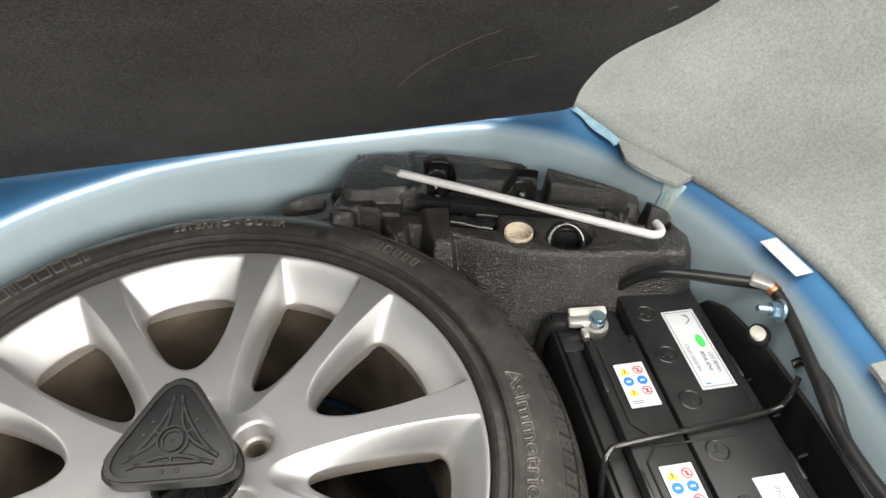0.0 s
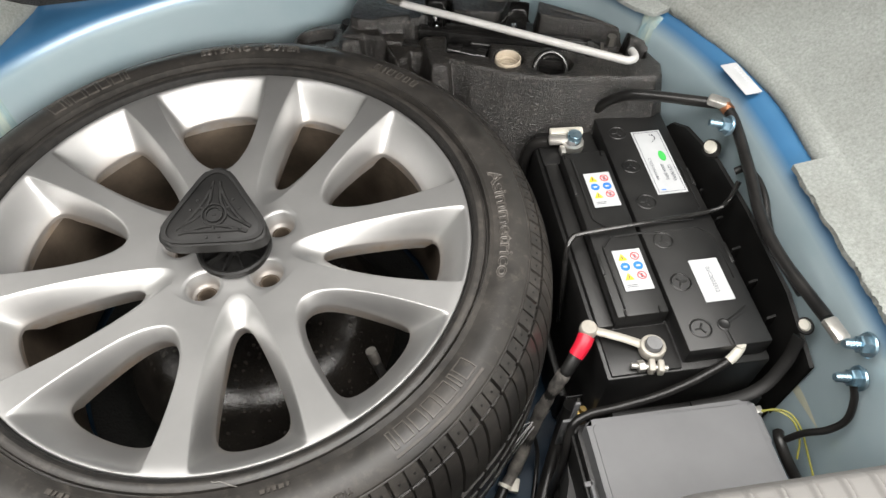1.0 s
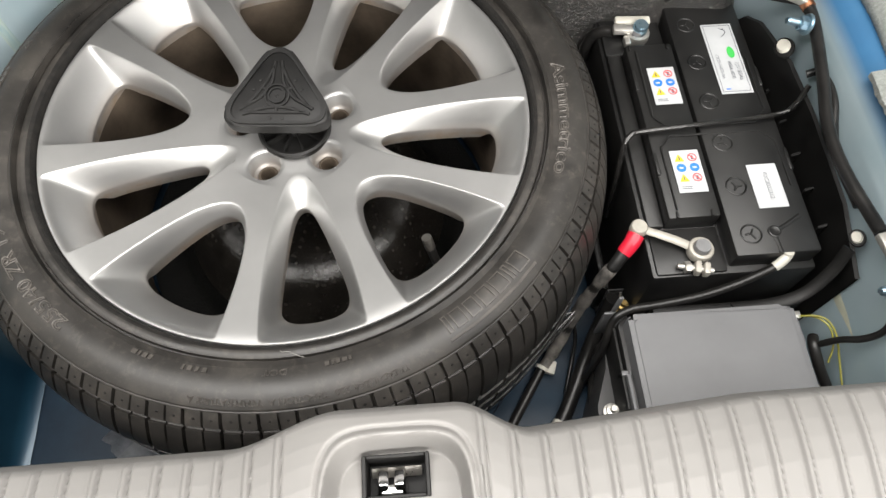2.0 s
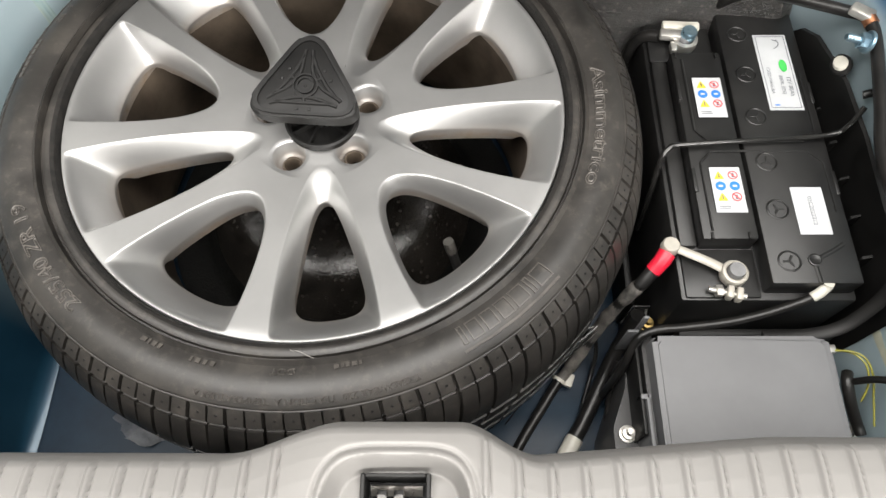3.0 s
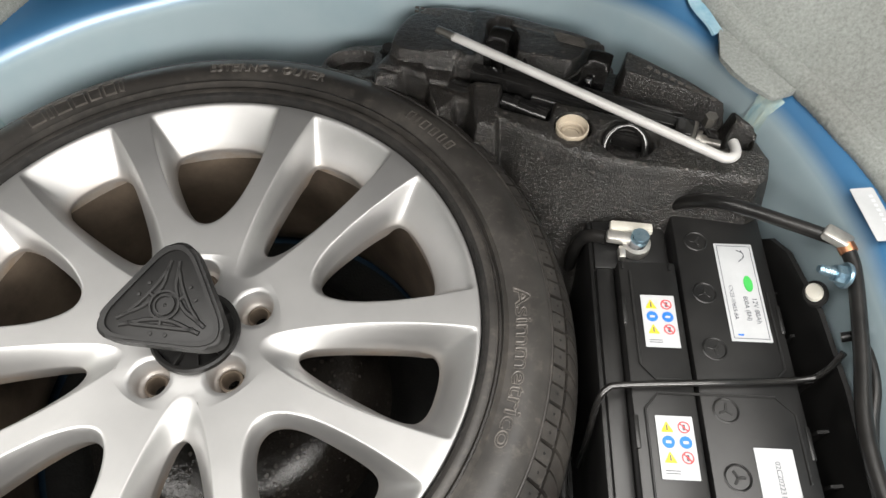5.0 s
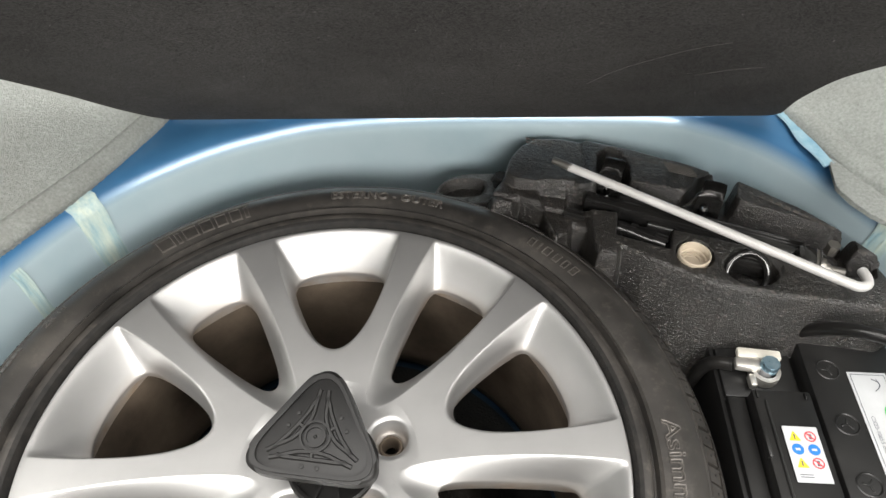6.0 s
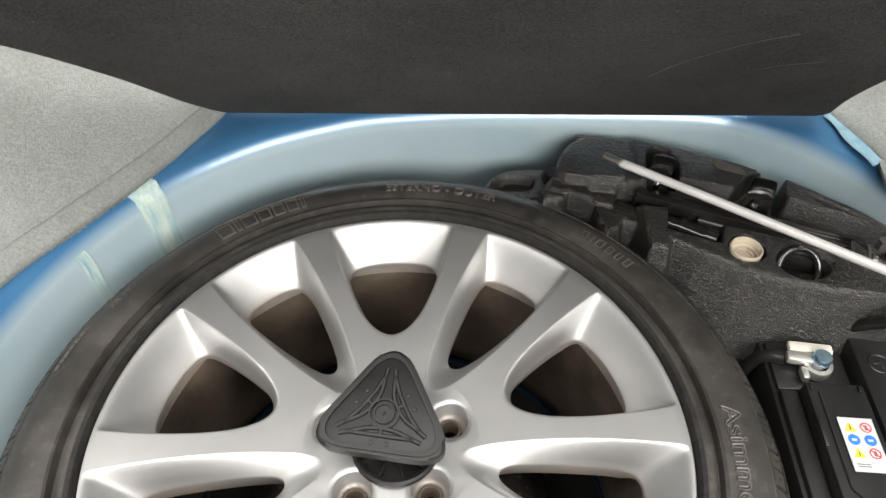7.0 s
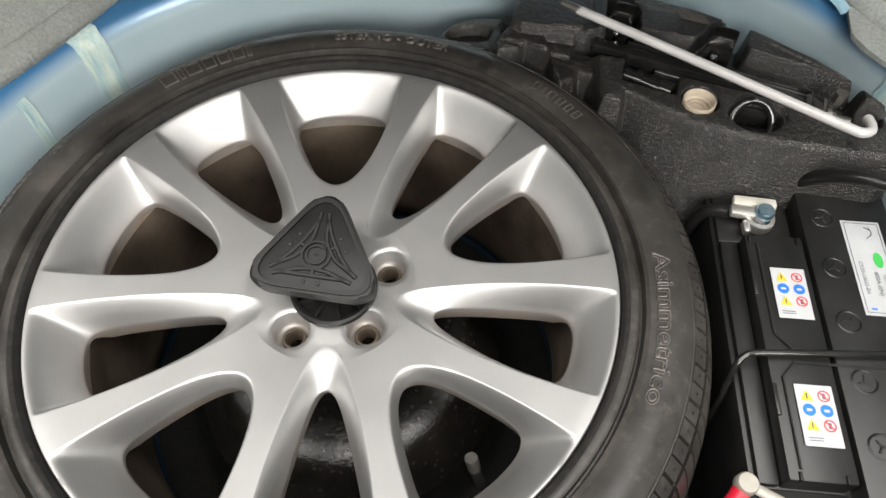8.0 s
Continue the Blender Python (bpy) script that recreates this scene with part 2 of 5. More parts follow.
def foam_black(name="black_bead_foam", rough=0.29, gloss=0.7, relief=0.6, dot=0.070):
    """Moulded black bead foam: small cells, pale specks painted as glints, and round ejector marks."""
    m, t, p = nodes_of(name)
    co = t.nodes.new("ShaderNodeTexCoord")
    v = add(t, "ShaderNodeTexVoronoi", Scale=430.0)
    v.feature = "DISTANCE_TO_EDGE"
    t.links.new(co.outputs["Object"], v.inputs["Vector"])
    v2 = add(t, "ShaderNodeTexVoronoi", Scale=105.0, Randomness=0.85)
    t.links.new(co.outputs["Object"], v2.inputs["Vector"])
    n = noise_of(t, 30, 5, 0.65)
    sp = noise_of(t, 520, 2, 0.5)
    base = ramp_of(t, n.outputs["Fac"], [(0.3, (0.005, 0.0046, 0.0041)), (0.75, (0.020, 0.0175, 0.0150))])
    glint_speck = ramp_of(t, sp.outputs["Fac"], [(0.67, (0, 0, 0)), (0.76, (1, 1, 1))])
    c = mixed(t, glint_speck.outputs["Color"], base.outputs["Color"], (dot * 1.7, dot * 1.58, dot * 1.42))
    dots = ramp_of(t, v2.outputs["Distance"], [(0.19, (0.7, 0.7, 0.7)), (0.25, (0, 0, 0))])
    c = mixed(t, dots.outputs["Color"], c, (dot, dot * 0.89, dot * 0.78))
    t.links.new(c, p.inputs["Base Color"])
    p.inputs["Roughness"].default_value = rough
    p.inputs["Specular IOR Level"].default_value = gloss
    b = bump_of(t, p, v.outputs["Distance"], relief, 0.0018)
    grain = noise_of(t, 210, 3, 0.6, (1.0, 1.0, 3.2))
    bump_of(t, p, grain.outputs["Fac"], relief * 1.4, 0.0022, b)
    return m


def carpet_grey():
    m, t, p = nodes_of("grey_felt_carpet")
    big = noise_of(t, 7, 5, 0.6)
    mid = noise_of(t, 330, 4, 0.8)
    fib = noise_of(t, 900, 3, 0.8)
    a = ramp_of(t, big.outputs["Fac"], [(0.3, (0.228, 0.234, 0.218)), (0.55, (0.279, 0.295, 0.278)), (0.75, (0.320, 0.338, 0.322))])
    f = ramp_of(t, mid.outputs["Fac"], [(0.3, (0.66, 0.66, 0.66)), (0.7, (1.2, 1.2, 1.2))])
    c = mixed(t, 1.0, a.outputs["Color"], f.outputs["Color"], "MULTIPLY")
    t.links.new(c, p.inputs["Base Color"])
    p.inputs["Roughness"].default_value = 0.95
    p.inputs["Specular IOR Level"].default_value = 0.15
    p.inputs["Sheen Weight"].default_value = 0.08
    p.inputs["Sheen Roughness"].default_value = 0.6
    b = bump_of(t, p, mid.outputs["Fac"], 0.7, 0.003)
    bump_of(t, p, fib.outputs["Fac"], 0.6, 0.0012, b)
    return m


def panel_fleece():
    m, t, p = nodes_of("dark_fibre_fleece")
    big = noise_of(t, 5, 5, 0.65)
    fib = noise_of(t, 420, 5, 0.9, (1.0, 2.2, 2.2))
    lint = noise_of(t, 130, 2, 0.5)
    a = ramp_of(t, big.outputs["Fac"], [(0.3, (0.031, 0.0295, 0.0284)), (0.7, (0.052, 0.0500, 0.0482))])
    f = ramp_of(t, fib.outputs["Fac"], [(0.36, (0.22,) * 3), (0.64, (3.0,) * 3)])
    c = mixed(t, 1.0, a.outputs["Color"], f.outputs["Color"], "MULTIPLY")
    s = ramp_of(t, lint.outputs["Fac"], [(0.745, (0, 0, 0)), (0.77, (1, 1, 1))])
    c = mixed(t, s.outputs["Color"], c, (0.12, 0.115, 0.105))
    t.links.new(c, p.inputs["Base Color"])
    p.inputs["Roughness"].default_value = 0.9
    p.inputs["Specular IOR Level"].default_value = 0.08
    p.inputs["Sheen Weight"].default_value = 0.0
    bump_of(t, p, fib.outputs["Fac"], 0.8, 0.002)
    return m


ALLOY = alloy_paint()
SHADED_DUST = shaded_brake_dust()
RUBBER = tyre_rubber()
BEAD = surface("dark_bead_rubber", (0.004, 0.004, 0.004), (0.020, 0.018, 0.016), 0.55, 0, 120, 700, 0.15, 0.4, 0.001, 0.0, 0.3)
# lettering and marks coloured lighter than the rubber, standing in for relief shading
RUBBER_TEXT = surface("lightened_raised_lettering", (0.045, 0.041, 0.037), (0.120, 0.108, 0.096), 0.42, 0, 60, 900)
RUBBER_MARK = surface("raised_rubber_marks", (0.045, 0.041, 0.037), (0.110, 0.099, 0.088), 0.42, 0, 60, 900)
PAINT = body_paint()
FOAM = foam_black()
FOAM_GLOSS = foam_black("black_skin_foam", 0.20, 0.5, 0.20, 0.035)
CARPET = carpet_grey()
FLEECE = panel_fleece()
BLACK = surface("black_battery_plastic", (0.006, 0.006, 0.0061), (0.015, 0.0146, 0.0140), 0.40, 0, 18, 900, 0.14, 0.14, 0.0003, 0.0, 0.48)
BLACK_MATT = surface("matt_black_plastic", (0.004, 0.004, 0.004), (0.012, 0.0115, 0.011), 0.5, 0, 22, 700, 0.12, 0.2, 0.0004, 0.0, 0.3)
BLACK_STEEL = surface("black_lacquered_steel", (0.008, 0.008, 0.008), (0.02, 0.019, 0.018), 0.15, 0.2, 30, 500, 0.1, 0.1, 0.0003, 0.4)
CABLE = surface("black_cable_sheath", (0.006, 0.006, 0.006), (0.016, 0.015, 0.014), 0.32, 0, 40, 800, 0.12, 0.15, 0.0003, 0.0, 0.35)
TAPE = surface("dusty_cloth_tape", (0.02, 0.02, 0.02), (0.22, 0.20, 0.18), 0.6, 0, 70, 600, 0.15, 0.4, 0.0006)
SILL = surface("light_grey_moulded_plastic", (0.205, 0.198, 0.190), (0.246, 0.238, 0.229), 0.5, 0, 6, 1100, 0.08, 0.25, 0.0003)
LID = surface("grey_moulded_plastic_lid", (0.115, 0.116, 0.12), (0.150, 0.151, 0.156), 0.50, 0, 8, 1300, 0.06, 0.25, 0.0002)
ZINC = surface("dull_tinned_metal", (0.42, 0.41, 0.38), (0.66, 0.64, 0.60), 0.42, 0.85, 60, 500, 0.15, 0.2, 0.0004)
BEIGE = surface("painted_cast_terminal", (0.33, 0.31, 0.27), (0.46, 0.435, 0.385), 0.5, 0.25, 40, 500, 0.12, 0.2, 0.0004)
BLUE_ZINC = surface("blue_passivated_zinc", (0.20, 0.34, 0.44), (0.42, 0.55, 0.62), 0.3, 0.9, 90, 500, 0.12, 0.15, 0.0003)
LEAD = surface("dull_grey_lead", (0.16, 0.16, 0.165), (0.26, 0.26, 0.26), 0.6, 0.4, 60, 500, 0.1, 0.2, 0.0004)
BRASS = surface("brass", (0.15, 0.105, 0.035), (0.30, 0.215, 0.085), 0.4, 1.0, 60, 500)
COPPER = surface("copper_strands", (0.50, 0.20, 0.10), (0.66, 0.32, 0.18), 0.38, 1.0, 200, 800)
CHROME = surface("bright_steel", (0.62, 0.62, 0.62), (0.75, 0.75, 0.74), 0.15, 1.0, 30, 500, 0.06)
WHITE_ROD = surface("white_lacquered_rod", (0.44, 0.43, 0.415), (0.54, 0.53, 0.515), 0.38, 0.1, 30, 500)
WHITE = surface("white_paper_label", (0.39, 0.40, 0.41), (0.46, 0.47, 0.48), 0.45, 0, 30, 600, 0.06, 0.05)
WHITE_PLASTIC = surface("off_white_plastic", (0.46, 0.44, 0.38), (0.58, 0.56, 0.50), 0.42, 0, 40, 600)
CREAM = surface("cream_plastic", (0.36, 0.30, 0.225), (0.47, 0.41, 0.325), 0.4, 0, 50, 600)
RED = surface("red_rubber_boot", (0.50, 0.008, 0.025), (0.68, 0.02, 0.05), 0.34, 0, 40, 600)
RED_INK = surface("red_ink", (0.62, 0.03, 0.04), (0.70, 0.06, 0.06), 0.4, 0, 40, 600)
BLUE_INK = surface("blue_ink", (0.01, 0.13, 0.55), (0.03, 0.18, 0.62), 0.4, 0, 40, 600)
YELLOW_INK = surface("yellow_ink", (0.58, 0.43, 0.02), (0.66, 0.50, 0.04), 0.4, 0, 40, 600)
GREEN_INK = surface("green_ink", (0.03, 0.36, 0.06), (0.06, 0.45, 0.09), 0.4, 0, 40, 600)
GREY_INK = surface("grey_ink", (0.06, 0.065, 0.075), (0.11, 0.115, 0.13), 0.4, 0, 40, 600)
YELLOW_WIRE = surface("yellow_green_wire", (0.20, 0.19, 0.03), (0.32, 0.30, 0.05), 0.4, 0, 80, 600)
SEALER = surface("brushed_seam_sealer", (0.22, 0.35, 0.40), (0.48, 0.54, 0.46), 0.42, 0, 150, 300, 0.12, 0.22, 0.0015, 0.2, 0.5, (1.0, 1.0, 0.12))
FILM_GREY = surface("crinkled_grey_film", (0.10, 0.11, 0.13), (0.22, 0.23, 0.25), 0.3, 0, 60, 200, 0.1, 0.6, 0.002)
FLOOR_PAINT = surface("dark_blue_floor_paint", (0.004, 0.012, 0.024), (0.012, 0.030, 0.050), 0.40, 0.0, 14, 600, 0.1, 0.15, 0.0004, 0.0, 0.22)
PLASTER = surface("pale_workshop_wall", (0.20, 0.20, 0.198), (0.26, 0.26, 0.255), 0.8, 0, 1.5, 60)
HEADLINER = surface("grey_headliner", (0.34, 0.34, 0.33), (0.42, 0.42, 0.41), 0.9, 0, 5, 300, 0.05, 0.3, 0.001)
LINT = surface("pale_lint", (0.16, 0.155, 0.145), (0.30, 0.29, 0.27), 0.9, 0, 90, 400)
FILM = surface("pale_blue_film", (0.16, 0.32, 0.42), (0.34, 0.48, 0.54), 0.3, 0, 60, 300, 0.1, 0.4, 0.001)
PALE_INK = surface("pale_grey_ink", (0.50, 0.52, 0.54), (0.60, 0.61, 0.62), 0.4, 0, 40, 600)
FOAM_MARK = surface("grey_foam_marks", (0.04, 0.037, 0.033), (0.09, 0.082, 0.074), 0.5, 0, 80, 500)
DARK_METAL = surface("bare_dark_steel", (0.14, 0.13, 0.12), (0.24, 0.23, 0.21), 0.3, 0.8, 60, 500)
UNLIT_BLACK = surface("unlit_gap_black", (0.004, 0.004, 0.004), (0.009, 0.009, 0.008), 0.6, 0, 60, 300, 0.15, 0.5, 0.002, 0.0, 0.12)
BASE_GREY = surface("dark_grey_moulded_plastic", (0.030, 0.030, 0.031), (0.050, 0.049, 0.048), 0.45, 0, 14, 900, 0.1, 0.2, 0.0003)
SEAM = surface("yellowed_seam_sealer", (0.36, 0.37, 0.29), (0.46, 0.46, 0.36), 0.5, 0, 50, 300, 0.1, 0.4, 0.001)

# ---- the boot: tub, floor, carpets, raised cover, sill ----
WHEEL_C = Vector((-0.002, 0.012, 0.0))
TUB = [(0.30, 0.408), (0.37, 0.392), (0.438, 0.350), (0.489, 0.280), (0.532, 0.196), (0.557, 0.104), (0.562, 0.0), (0.560, -0.15), (0.558, -0.30), (0.558, -0.45)]
TUB += [(0.30, -0.47), (0.0, -0.47), (-0.25, -0.47), (-0.362, -0.45), (-0.366, -0.25), (-0.366, -0.08)]
TUB += [(0.366 * math.cos(radians(a)), 0.030 + 0.366 * math.sin(radians(a))) for a in (178, 164, 150, 136, 122, 110)] + [(-0.06, 0.394), (0.08, 0.408)]
TUB_LOOP = spline([(x, y, 0) for x, y in TUB], 8, True)


def outward(loop, d):
    n, out = len(loop), []
    for i, p in enumerate(loop):
        t = (loop[(i + 1) % n] - loop[i - 1]).normalized()
        out.append(p + Vector((-t.y, t.x, 0)) * d * TUB_SIDE)
    return out


def area2(loop):
    return sum(a.x * b.y - b.x * a.y for a, b in zip(loop, loop[1:] + loop[:1]))


TUB_SIDE = -1 if area2(TUB_LOOP) > 0 else 1
TUB_ROWS = [(-0.030, 0.002), (-0.018, 0.006), (-0.013, 0.02), (-0.006, 0.16), (-0.001, 0.235), (0.0015, 0.256), (0.004, 0.268), (0.0085, 0.277), (0.015, 0.2825), (0.024, 0.2855), (0.038, 0.287), (0.10, 0.289), (0.22, 0.291)]


def rake(x):
    """The rim of the well stands a little higher towards the battery."""
    return 0.034 * (max(-0.45, min(0.34, x)) - 0.1)


tub_loops = []
for o, z in TUB_ROWS:
    tub_loops.append([Vector((p.x, p.y, z + rake(p.x) * z / 0.29)) for p in outward(TUB_LOOP, o)])
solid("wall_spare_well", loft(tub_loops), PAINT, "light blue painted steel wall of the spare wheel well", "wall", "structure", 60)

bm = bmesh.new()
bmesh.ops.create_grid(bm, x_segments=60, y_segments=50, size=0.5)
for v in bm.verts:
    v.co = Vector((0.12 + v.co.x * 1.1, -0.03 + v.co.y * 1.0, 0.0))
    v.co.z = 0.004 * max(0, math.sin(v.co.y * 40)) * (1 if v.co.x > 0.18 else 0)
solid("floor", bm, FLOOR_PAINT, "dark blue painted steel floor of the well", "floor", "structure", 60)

# the raised boot floor cover, leaning back over the well
COVER_LEAN = 0.85
COVER_UP = Vector((0, -COVER_LEAN, 1)).normalized()
COVER_N = Vector((0, 1, COVER_LEAN)).normalized()


def on_cover(x, s, d=0.0):
    return Vector((x, 0.388, 0.279 + (x + 0.258) * 0.044)) + COVER_UP * s + COVER_N * d


cover = thing("boot_floor_cover", (0.093, 0.388, 0.29), "raised boot floor board with dark grey fleece underside, scuffed", "floor board")
edge = rounded([(-0.252, 0.0), (0.442, 0.0), (0.428, 0.075), (0.429, 0.150), (0.447, 0.190), (0.475, 0.222), (0.497, 0.265), (0.48, 0.55), (-0.46, 0.55), (-0.42, 0.30), (-0.345, 0.22), (-0.302, 0.129), (-0.279, 0.05)], [0.006, 0.012, 0.03, 0.03, 0.03, 0.03, 0.03, 0.04, 0.04, 0.05, 0.05, 0.03, 0.02])
bm = bmesh.new()
front = [bm.verts.new(on_cover(x, s)) for x, s in edge]
back = [bm.verts.new(on_cover(x, s, 0.018)) for x, s in edge]
face = bm.faces.new(front)
bm.faces.new(back[::-1])
for i in range(len(front)):
    bm.faces.new((front[i], front[i - 1], back[i - 1], back[i]))
bmesh.ops.bevel(bm, geom=list(face.edges), offset=0.003, segments=2, affect="EDGES")
part("board", bm, FLEECE, cover)


def scuff(pts, r):
    part("scuff", tube([on_cover(x, s, -0.0002) for x, s in pts], r, 5, 6, None, True, 0.3), LINT, cover, "pale scratch")


scuff([(0.213, 0.142), (0.226, 0.175), (0.246, 0.205), (0.275, 0.236), (0.30, 0.252)], 0.00055)
scuff([(0.30, 0.165), (0.325, 0.180), (0.35, 0.186)], 0.00022)
for k in range(70):
    x, s_ = random.uniform(-0.34, 0.40), random.uniform(0.02, 0.40)
    a = random.uniform(0, 3.14)
    l = random.choice((0.0006, 0.0008, 0.0012, 0.002))
    scuff([(x, s_), (x + l * math.cos(a), s_ + l * math.sin(a))], random.uniform(0.00025, 0.00045))
scuff([(0.448, 0.258), (0.455, 0.262)], 0.0022)
scuff([(-0.02, 0.375), (0.0, 0.371), (0.01, 0.375)], 0.0018)


# side carpets
def side_carpet(name, edge_pts, prof, sign, label):
    path = spline([(x, y, z) for x, y, z in edge_pts], 60)
    rows = []
    for o, z, b in prof:
        row = []
        for i, p in enumerate(path):
            d = (path[min(i + 1, len(path) - 1)] - path[max(i - 1, 0)]).normalized()
            nrm = Vector((d.y, -d.x, 0)).normalized() * sign
            wob = 0.004 * noise.noise(Vector((p.x * 9, p.y * 9, z * 9)))
            if z < 0.012:
                wob += 0.0011 * noise.noise(Vector((p.x * 420, p.y * 420, z * 300)))
            row.append(p + nrm * (o + wob) + Vector((0, 0, z + 0.6 * wob)))
        rows.append(row)
    return solid(name, loft(rows, False), CARPET, label, "carpet", "structure", 70)


L_EDGE = [(-0.236, 0.47, 0.279), (-0.250, 0.392, 0.279), (-0.273, 0.333, 0.279), (-0.303, 0.258, 0.278), (-0.341, 0.194, 0.277), (-0.374, 0.133, 0.276), (-0.397, 0.05, 0.275), (-0.41, -0.15, 0.274), (-0.41, -0.50, 0.274)]
R_EDGE = [(0.428, 0.50, 0.300), (0.455, 0.412, 0.299), (0.484, 0.325, 0.298), (0.522, 0.262, 0.298), (0.558, 0.200, 0.298), (0.580, 0.150, 0.298), (0.591, 0.085, 0.298), (0.593, 0.010, 0.298), (0.592, -0.15, 0.298), (0.592, -0.50, 0.298)]
PROF = [(0.006, -0.012, 0), (0.0, -0.003, 0), (-0.001, 0.002, 0), (0.0015, 0.007, 0), (0.006, 0.011, 0), (0.013, 0.015, 0), (0.0165, 0.0155, 0), (0.0190, 0.0140, 0), (0.0215, 0.0165, 0), (0.028, 0.022, 0), (0.045, 0.038, 0), (0.10, 0.10, 0), (0.14, 0.17, 0), (0.165, 0.26, 0), (0.18, 0.42, 0), (0.18, 0.62, 0)]
side_carpet("wall_carpet_left", L_EDGE, PROF, 1, "worn light grey felt carpet of the boot side")
side_carpet("wall_carpet_right", R_EDGE, PROF, -1, "worn light grey felt carpet of the boot side")

# sill trim with ribs and a latch recess
sill = thing("boot_sill_trim", (0.1, -0.40, 0.3), "light grey ribbed plastic boot sill trim", "sill trim")


def sill_edge(x):
    """y of the far edge of the sill"""
    x += 0.007
    t = max(0.0, min(1.0, (x + 0.004) / 0.078)) if x < 0.1 else max(0.0, min(1.0, (0.20 - x) / 0.05))
    t = t * t * (3 - 2 * t)
    return -0.350 + 0.012 * max(0, min(1, (x - 0.2) / 0.15)) + 0.021 * t


SILL_PROF = [(0.0055, 0.250), (0.0055, 0.322), (0.0040, 0.335), (0.0005, 0.3490), (-0.0040, 0.3605), (-0.0062, 0.3650), (-0.0095, 0.3682), (-0.0150, 0.3710), (-0.024, 0.3750), (-0.036, 0.3792), (-0.05, 0.3830), (-0.08, 0.388), (-0.14, 0.391), (-0.21, 0.388), (-0.225, 0.37), (-0.23, 0.25)]
RIBS = [0.157 + 0.0199 * k for k in range(24)] + [-0.026 - 0.0188 * k for k in range(-3, 22)]
LATCH_X, LATCH_Y = 0.104, -0.372


def latch_dip(x, y):
    u, v = (x - LATCH_X) / 0.045, (y - (LATCH_Y - 0.034)) / 0.055
    return (abs(u) ** 4 + abs(v) ** 4) ** 0.25


bm = bmesh.new()
xs = []
x = -0.46
while x < 0.66:
    xs.append(x)
    x += 0.0009 if -0.20 < x < 0.52 else 0.004
prof = []
for (a, b), (c, d) in zip(SILL_PROF, SILL_PROF[1:]):
    n = max(1, int(math.hypot(c - a, d - b) / (0.0008 if -0.06 < a < -0.008 else 0.003)))
    prof += [(a + (c - a) * k / n, b + (d - b) * k / n) for k in range(n)]
prof.append(SILL_PROF[-1])
rows = []
for o, z in prof:
    row = []
    for x in xs:
        y = sill_edge(x) * (1 if o > -0.1 else 0.9) + o + (0 if o > -0.1 else -0.034)
        fan = 0.75 * (y + 0.36)
        foot = (x + 0.12 * fan) / (1 + fan)
        near = min(RIBS, key=lambda r: abs(foot - r))
        dx = foot - near
        lift = 0.0
        if z > 0.366 and o < -0.008:
            lift = 0.0021 * math.exp(-(dx / 0.0019) ** 4) - 0.0015 * math.exp(-((dx - 0.0030) / 0.0007) ** 2) - 0.0005 * math.exp(-((dx + 0.0030) / 0.0010) ** 2)
        d = latch_dip(x, y)
        if z > 0.36:
            if d < 1.0:
                q = min(1.0, (1.0 - d) / 0.13)
                lift = -0.035 * q * q * (3 - 2 * q)
            elif d < 1.16:
                lift = -0.0022 * math.exp(-((d - 1.08) / 0.030) ** 2)
        if 0.0815 < x < 0.1225 and -0.3862 < y < -0.3612:
            lift -= 0.034
        row.append(Vector((x, y, z + lift)))
    rows.append(row)
part("moulding", loft(rows, False), SILL, sill, "", 60)

# latch opening in the recess
bm = box(0.0800, 0.1240, -0.3875, -0.3600, 0.3215, 0.3230)
for x0, x1, y0, y1 in ((0.0800, 0.0830, -0.3875, -0.3600), (0.1210, 0.1240, -0.3875, -0.3600), (0.0830, 0.1210, -0.3875, -0.3850), (0.0830, 0.1210, -0.3625, -0.3600)):
    box(x0, x1, y0, y1, 0.3230, 0.3520, 0.0006, 1, bm)
keeper = part("latch_plate", bm, BLACK_MATT, sill, "black latch opening with bright catch")
for x0, lean in ((0.0890, 0.10), (0.1010, -0.10)):
    m = Matrix.Translation((x0 + 0.0035, -0.3770, 0.336)) @ Matrix.Rotation(lean, 4, "Y") @ Matrix.Rotation(-0.35, 4, "X")
    part("catch", moved(box(-0.0035, 0.0035, -0.0055, 0.0055, -0.010, 0.010, 0.0016), m), CHROME, keeper)
part("catch_base", box(0.0910, 0.1060, -0.3840, -0.3770, 0.325, 0.3400, 0.0015), CHROME, keeper)
part("catch_plate", moved(box(-0.0165, 0.0165, -0.0035, 0.0035, -0.0006, 0.0006), Matrix.Translation((0.102, -0.3690, 0.337)) @ Matrix.Rotation(0.6, 4, "X")), DARK_METAL, keeper)

# carpet flap and felt strip on the rim
def felt_piece(name, outline, z, h, label):
    b = prism(rounded(outline, 0.004, 3), 0, h, 0.002)
    for v in b.verts:
        v.co.z += z + 0.25 * max(0, v.co.x - 0.575) + 0.0012 * noise.noise(v.co * 90)
        v.co.x += 0.0012 * noise.noise(v.co * 160)
    return solid(name, b, CARPET, label, "carpet piece")


felt_piece("carpet_flap", [(0.480, 0.325), (0.474, 0.283), (0.483, 0.262), (0.493, 0.248), (0.514, 0.230), (0.536, 0.240), (0.556, 0.262), (0.545, 0.30), (0.51, 0.36)], 0.2975, 0.005, "worn grey carpet flap lying over the blue rim")
strip = [(0.5645 + 0.0012 * math.sin(k * 7.1) + 0.0007 * math.sin(k * 3.3) - 0.00005 * k, -0.033 - 0.005 * k) for k in range(58)]
